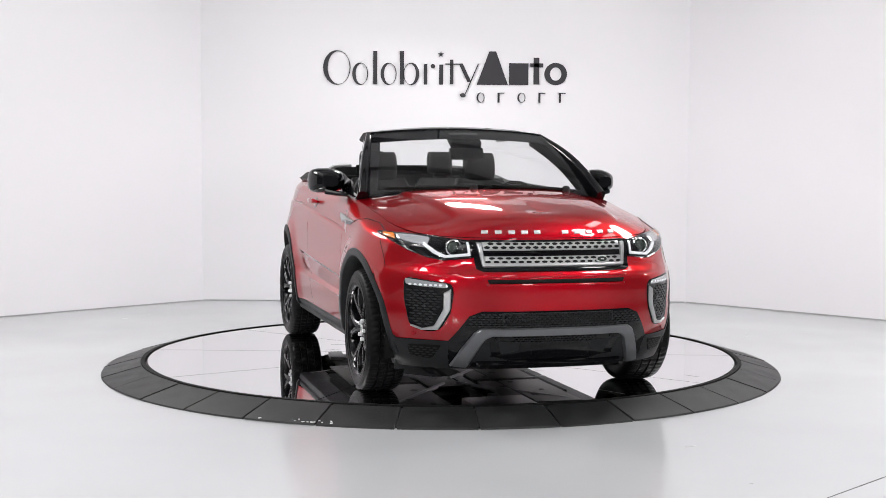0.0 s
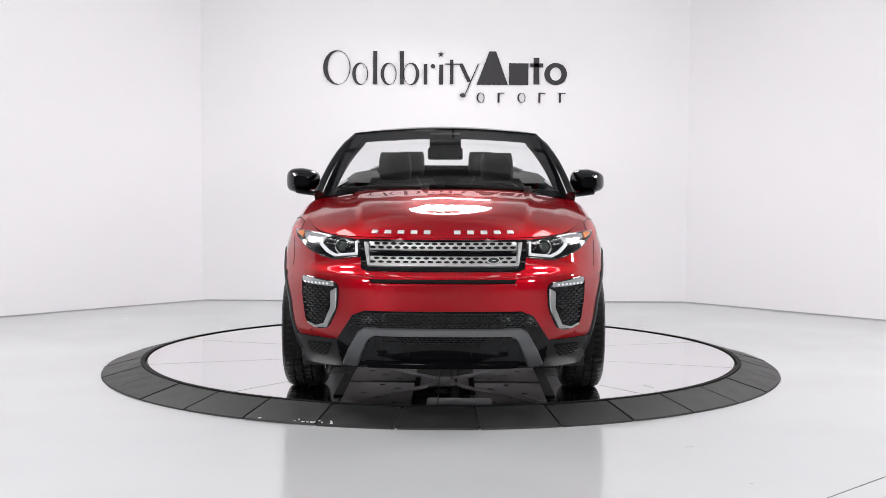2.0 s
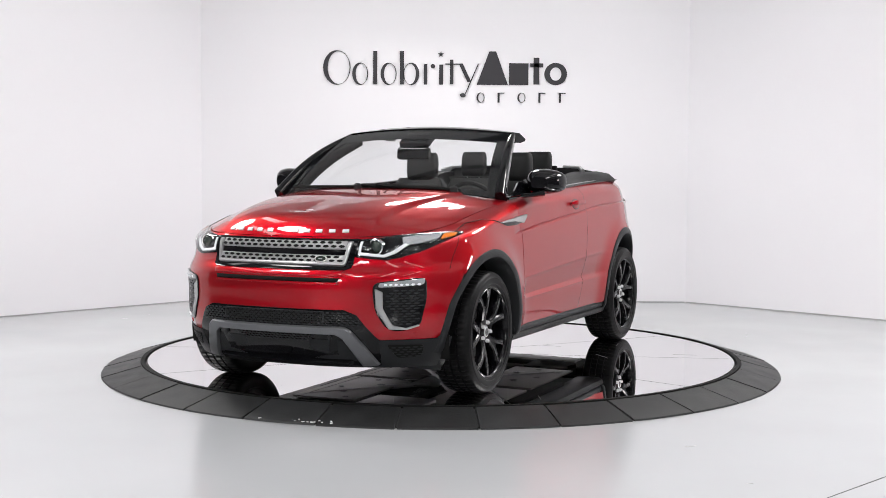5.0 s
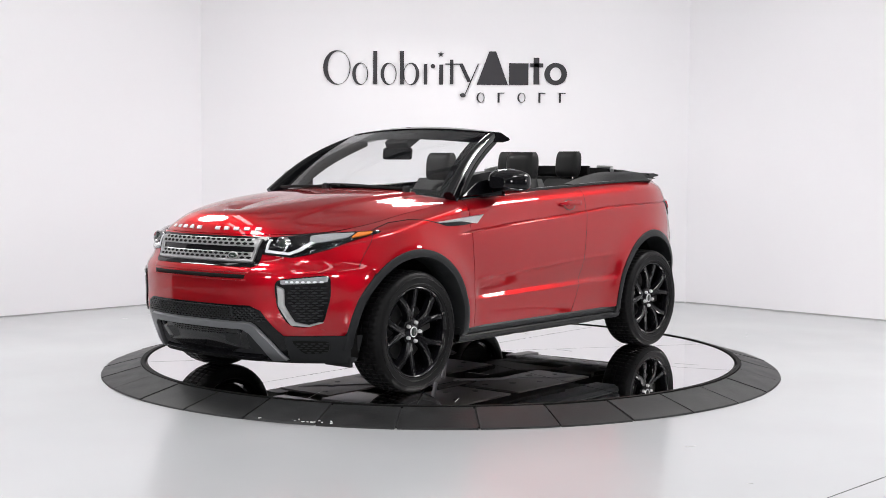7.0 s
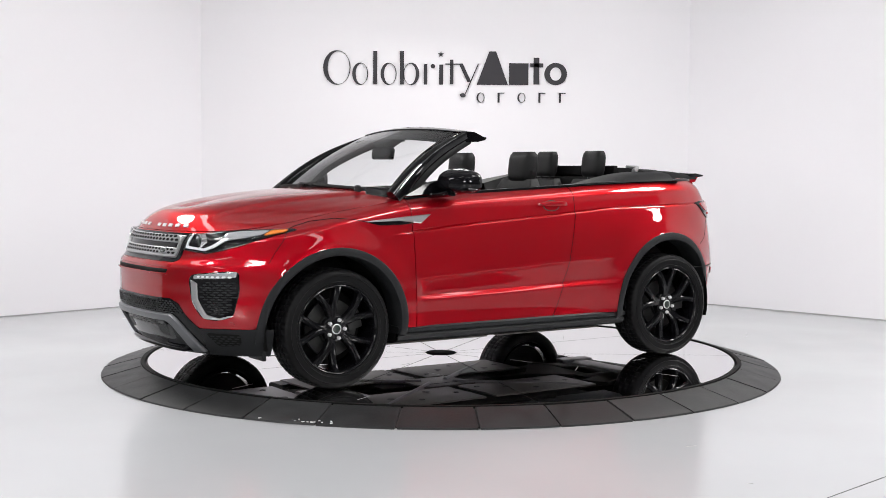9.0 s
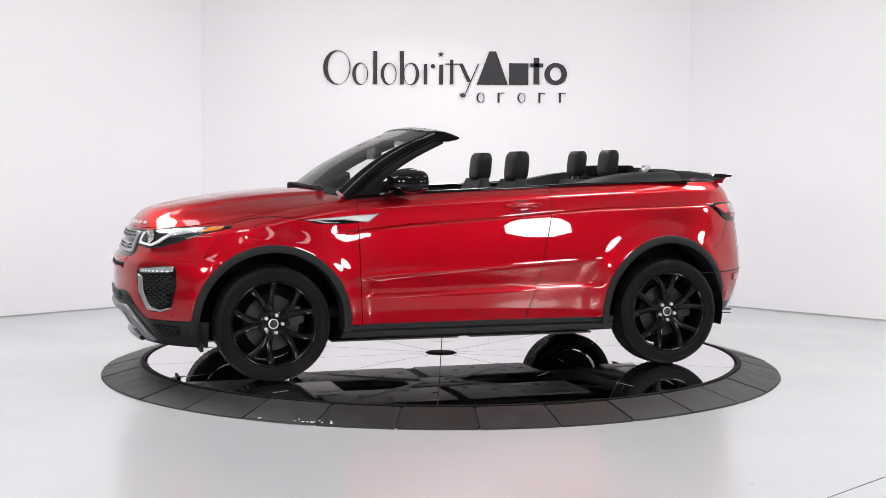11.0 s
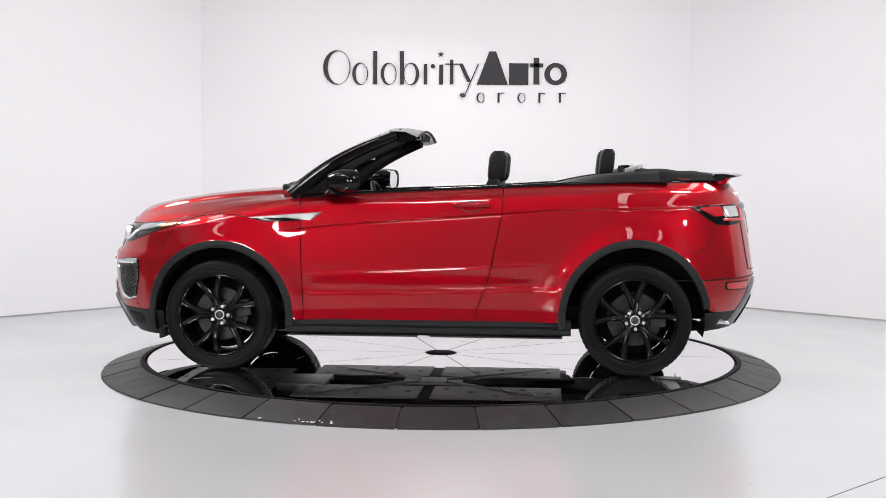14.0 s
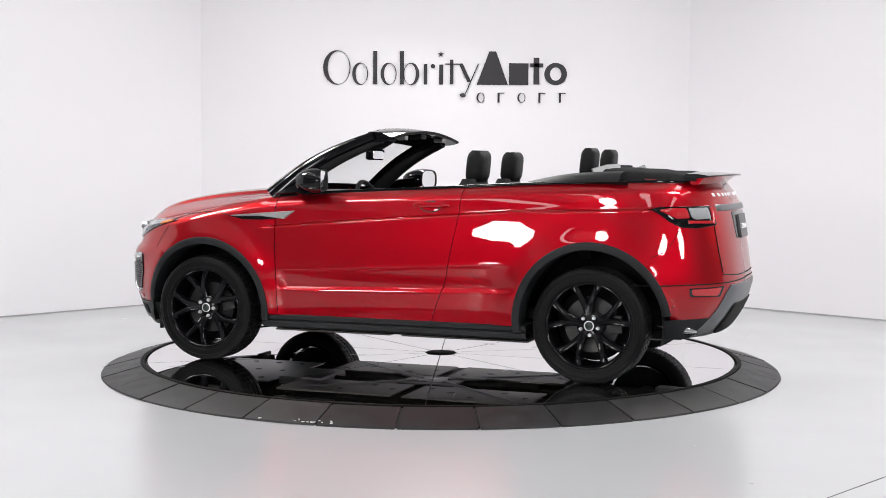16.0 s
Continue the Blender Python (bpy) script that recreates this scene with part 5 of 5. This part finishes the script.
def wheel_parts():
    # tyre section from the inner bead over the tread to the outer bead, (radius, height)
    sec = [(0.258, -0.098), (0.268, -0.112), (0.300, -0.119), (0.330, -0.115), (0.347, -0.103), (0.3535, -0.088)]
    groove = [(-0.070, 0.356), (-0.055, 0.3563), (-0.053, 0.347), (-0.045, 0.347), (-0.043, 0.3565), (-0.008, 0.357), (-0.006, 0.348), (0.006, 0.348), (0.008, 0.357), (0.043, 0.3565), (0.045, 0.347), (0.053, 0.347), (0.055, 0.3563), (0.070, 0.356)]
    prof = sec + [(r, h) for h, r in groove] + [(r, -h) for r, h in reversed(sec)]
    bm = bmesh.new()
    n = 240
    rows = []
    for k in range(n):
        a = 2 * math.pi * k / n
        cut = k % 4 == 0
        row = []
        for r, h in prof:
            rr = r
            if cut and r > 0.340 and not (0.346 < r < 0.3485):
                rr = r - (0.006 if r > 0.35 else 0.0025)
            aa = a + (0.018 * h / 0.1 if r > 0.34 else 0)
            row.append((rr * math.cos(aa), h, rr * math.sin(aa)))
        rows.append(row)
    add_grid(bm, rows, closed_v=True)
    for rr in (0.282, 0.318):
        add_lathe(bm, [(rr - 0.003, 0.1145 if rr < 0.3 else 0.1175), (rr, 0.1175 if rr < 0.3 else 0.1205), (rr + 0.003, 0.1155 if rr < 0.3 else 0.118)], 96, "y")
    out = {"tyre": (bm, RUBBER, "black road tyre with a grooved tread")}
    bm = bmesh.new()
    add_lathe(bm, [(0.263, 0.098), (0.268, 0.107), (0.262, 0.112), (0.254, 0.108), (0.248, 0.095), (0.244, 0.06), (0.238, -0.02), (0.236, -0.09), (0.258, -0.10)], 80, "y")
    add_lathe(bm, [(0.078, 0.02), (0.080, 0.066), (0.070, 0.074), (0.040, 0.076), (0.034, 0.080), (0.001, 0.080)], 40, "y")
    out["wheel"] = (bm, RIM, "gloss black five twin-spoke alloy wheel")
    sp = bmesh.new()
    base = math.pi / 2
    for sgn in (-1, 1):
        path = [(0.045, 0.50, 0.068, 0.021), (0.075, 0.52, 0.077, 0.019), (0.105, 0.525, 0.087, 0.0215), (0.130, 0.505, 0.093, 0.022), (0.160, 0.450, 0.098, 0.0205), (0.195, 0.395, 0.101, 0.0205), (0.230, 0.350, 0.102, 0.022), (0.252, 0.325, 0.099, 0.025)]
        rws = []
        for r, da, h, w in path:
            a = base + sgn * da
            c = Vector((r * math.cos(a), h, r * math.sin(a)))
            t = Vector((-math.sin(a), 0, math.cos(a)))
            up = Vector((0, 1, 0))
            rws.append([c - t * w - up * 0.042, c - t * w * 0.92 - up * 0.006, c - t * w * 0.60 + up * 0.001, c - t * w * 0.2 - up * 0.0006, c + t * w * 0.2 - up * 0.0006, c + t * w * 0.60 + up * 0.001, c + t * w * 0.92 - up * 0.006, c + t * w - up * 0.042])
        add_grid(sp, rws)
    out["twin_spoke"] = (sp, RIM, "")
    out["centre_cap"] = (lathe([(0.031, 0.078), (0.031, 0.084), (0.026, 0.087), (0.025, 0.083), (0.001, 0.084)], 32), SILVER, "chrome-edged centre cap")
    out["cap_field"] = (lathe([(0.0245, 0.0835), (0.022, 0.0855), (0.001, 0.0858)], 28), GREEN, "")
    bm = bmesh.new()
    add_lathe(bm, [(0.001, -0.015), (0.170, -0.015), (0.172, -0.012), (0.172, 0.008), (0.170, 0.010), (0.09, 0.010), (0.085, 0.025), (0.001, 0.028)], 48)
    out["dust_shield"] = (lathe([(0.001, -0.060), (0.222, -0.060), (0.228, -0.054), (0.222, -0.050), (0.001, -0.050)], 40), DARK, "")
    out["brake_disc"] = (bm, DISC, "steel brake disc")
    out["caliper"] = (box((-0.12, 0.004, 0.085), (0.10, 0.075, 0.11), pose(0, 0, 0, 0, 35, 0), bevel=0.02, seg=2), DISC, "")
    bm = lathe([(0.012, 0.070), (0.012, 0.088), (0.009, 0.093), (0.001, 0.094)], 6)
    out["lug_nut"] = (bm, SILVER, "chrome wheel nut")
    return out


def build_wheels(car):
    parts = {}
    for nm, (bm, mat, lab) in wheel_parts().items():
        me = bpy.data.meshes.new(nm)
        bmesh.ops.recalc_face_normals(bm, faces=bm.faces[:])
        bm.to_mesh(me)
        bm.free()
        me.materials.append(mat)
        finish(me, 40)
        parts[nm] = (me, lab)
    for x in (FWX, RWX):
        for side in (1, -1):
            w = new("wheel", parts["wheel"][0])
            w["label"] = parts["wheel"][1]
            w.parent = car
            w.matrix_basis = pose(x, side * 0.814, 0.3565, 0, -20 if x > 0 else -32, 0 if side > 0 else 180)
            for nm in ("tyre", "centre_cap", "cap_field", "brake_disc", "dust_shield", "caliper"):
                o = new(nm, parts[nm][0])
                o.parent = w
                if parts[nm][1]:
                    o["label"] = parts[nm][1]
            for k in range(5):
                o = new("twin_spoke", parts["twin_spoke"][0])
                o.parent = w
                o.matrix_basis = pose(0, 0, 0, 0, 72 * k, 0)
                o = new("lug_nut", parts["lug_nut"][0])
                o.parent = w
                a = 2 * math.pi * k / 5 + math.pi / 2
                o.matrix_basis = pose(0.056 * math.cos(a), 0, 0.056 * math.sin(a))


def build_lettering(car):
    """Chrome bars in place of the word on the bonnet lip."""
    from mathutils.bvhtree import BVHTree
    bon = bpy.data.objects["bonnet"].data
    tree = BVHTree.FromPolygons([v.co for v in bon.vertices], [p.vertices for p in bon.polygons])

    for y0, y1 in ((-0.400, -0.045), (0.045, 0.405)):
        for k in range(5):
            y = lerp(y0, y1, (k + 0.42) / 5)
            loc, nrm, _, _ = tree.ray_cast(Vector((3, y, 0.958)), Vector((-1, 0, 0)))
            if nrm.x < 0:
                nrm = -nrm
            q = nrm.to_track_quat("X", "Z").to_matrix().to_4x4()
            bm = bmesh.new()
            add_box(bm, (0, 0, 0), (0.012, 0.036, 0.021), bevel=0.003)
            bm.transform(Matrix.Translation(loc) @ q)
            part("lettering_bar", bm, SILVER, car)


def build_car():
    car = thing("convertible_car", "metallic red compact convertible SUV with the roof down, on the turntable", "car")
    build_body(car)
    build_hood(car)
    build_front(car)
    build_side(car)
    build_screen(car)
    build_cabin(car)
    build_rear(car)
    build_underside(car)
    build_wheels(car)
    build_lettering(car)
    return car


build_room()
build_lights()
build_sign()
deck = build_turntable()
car = build_car()


def motions():
    walk(deck, [(t, pose(0, 0, 0, 0, 0, a)) for t, a in TURN])
    walk(car, [(t, pose(0, 0, 0, 0, 0, a) @ pose(0, 0.0268, 0)) for t, a in TURN])


motions()
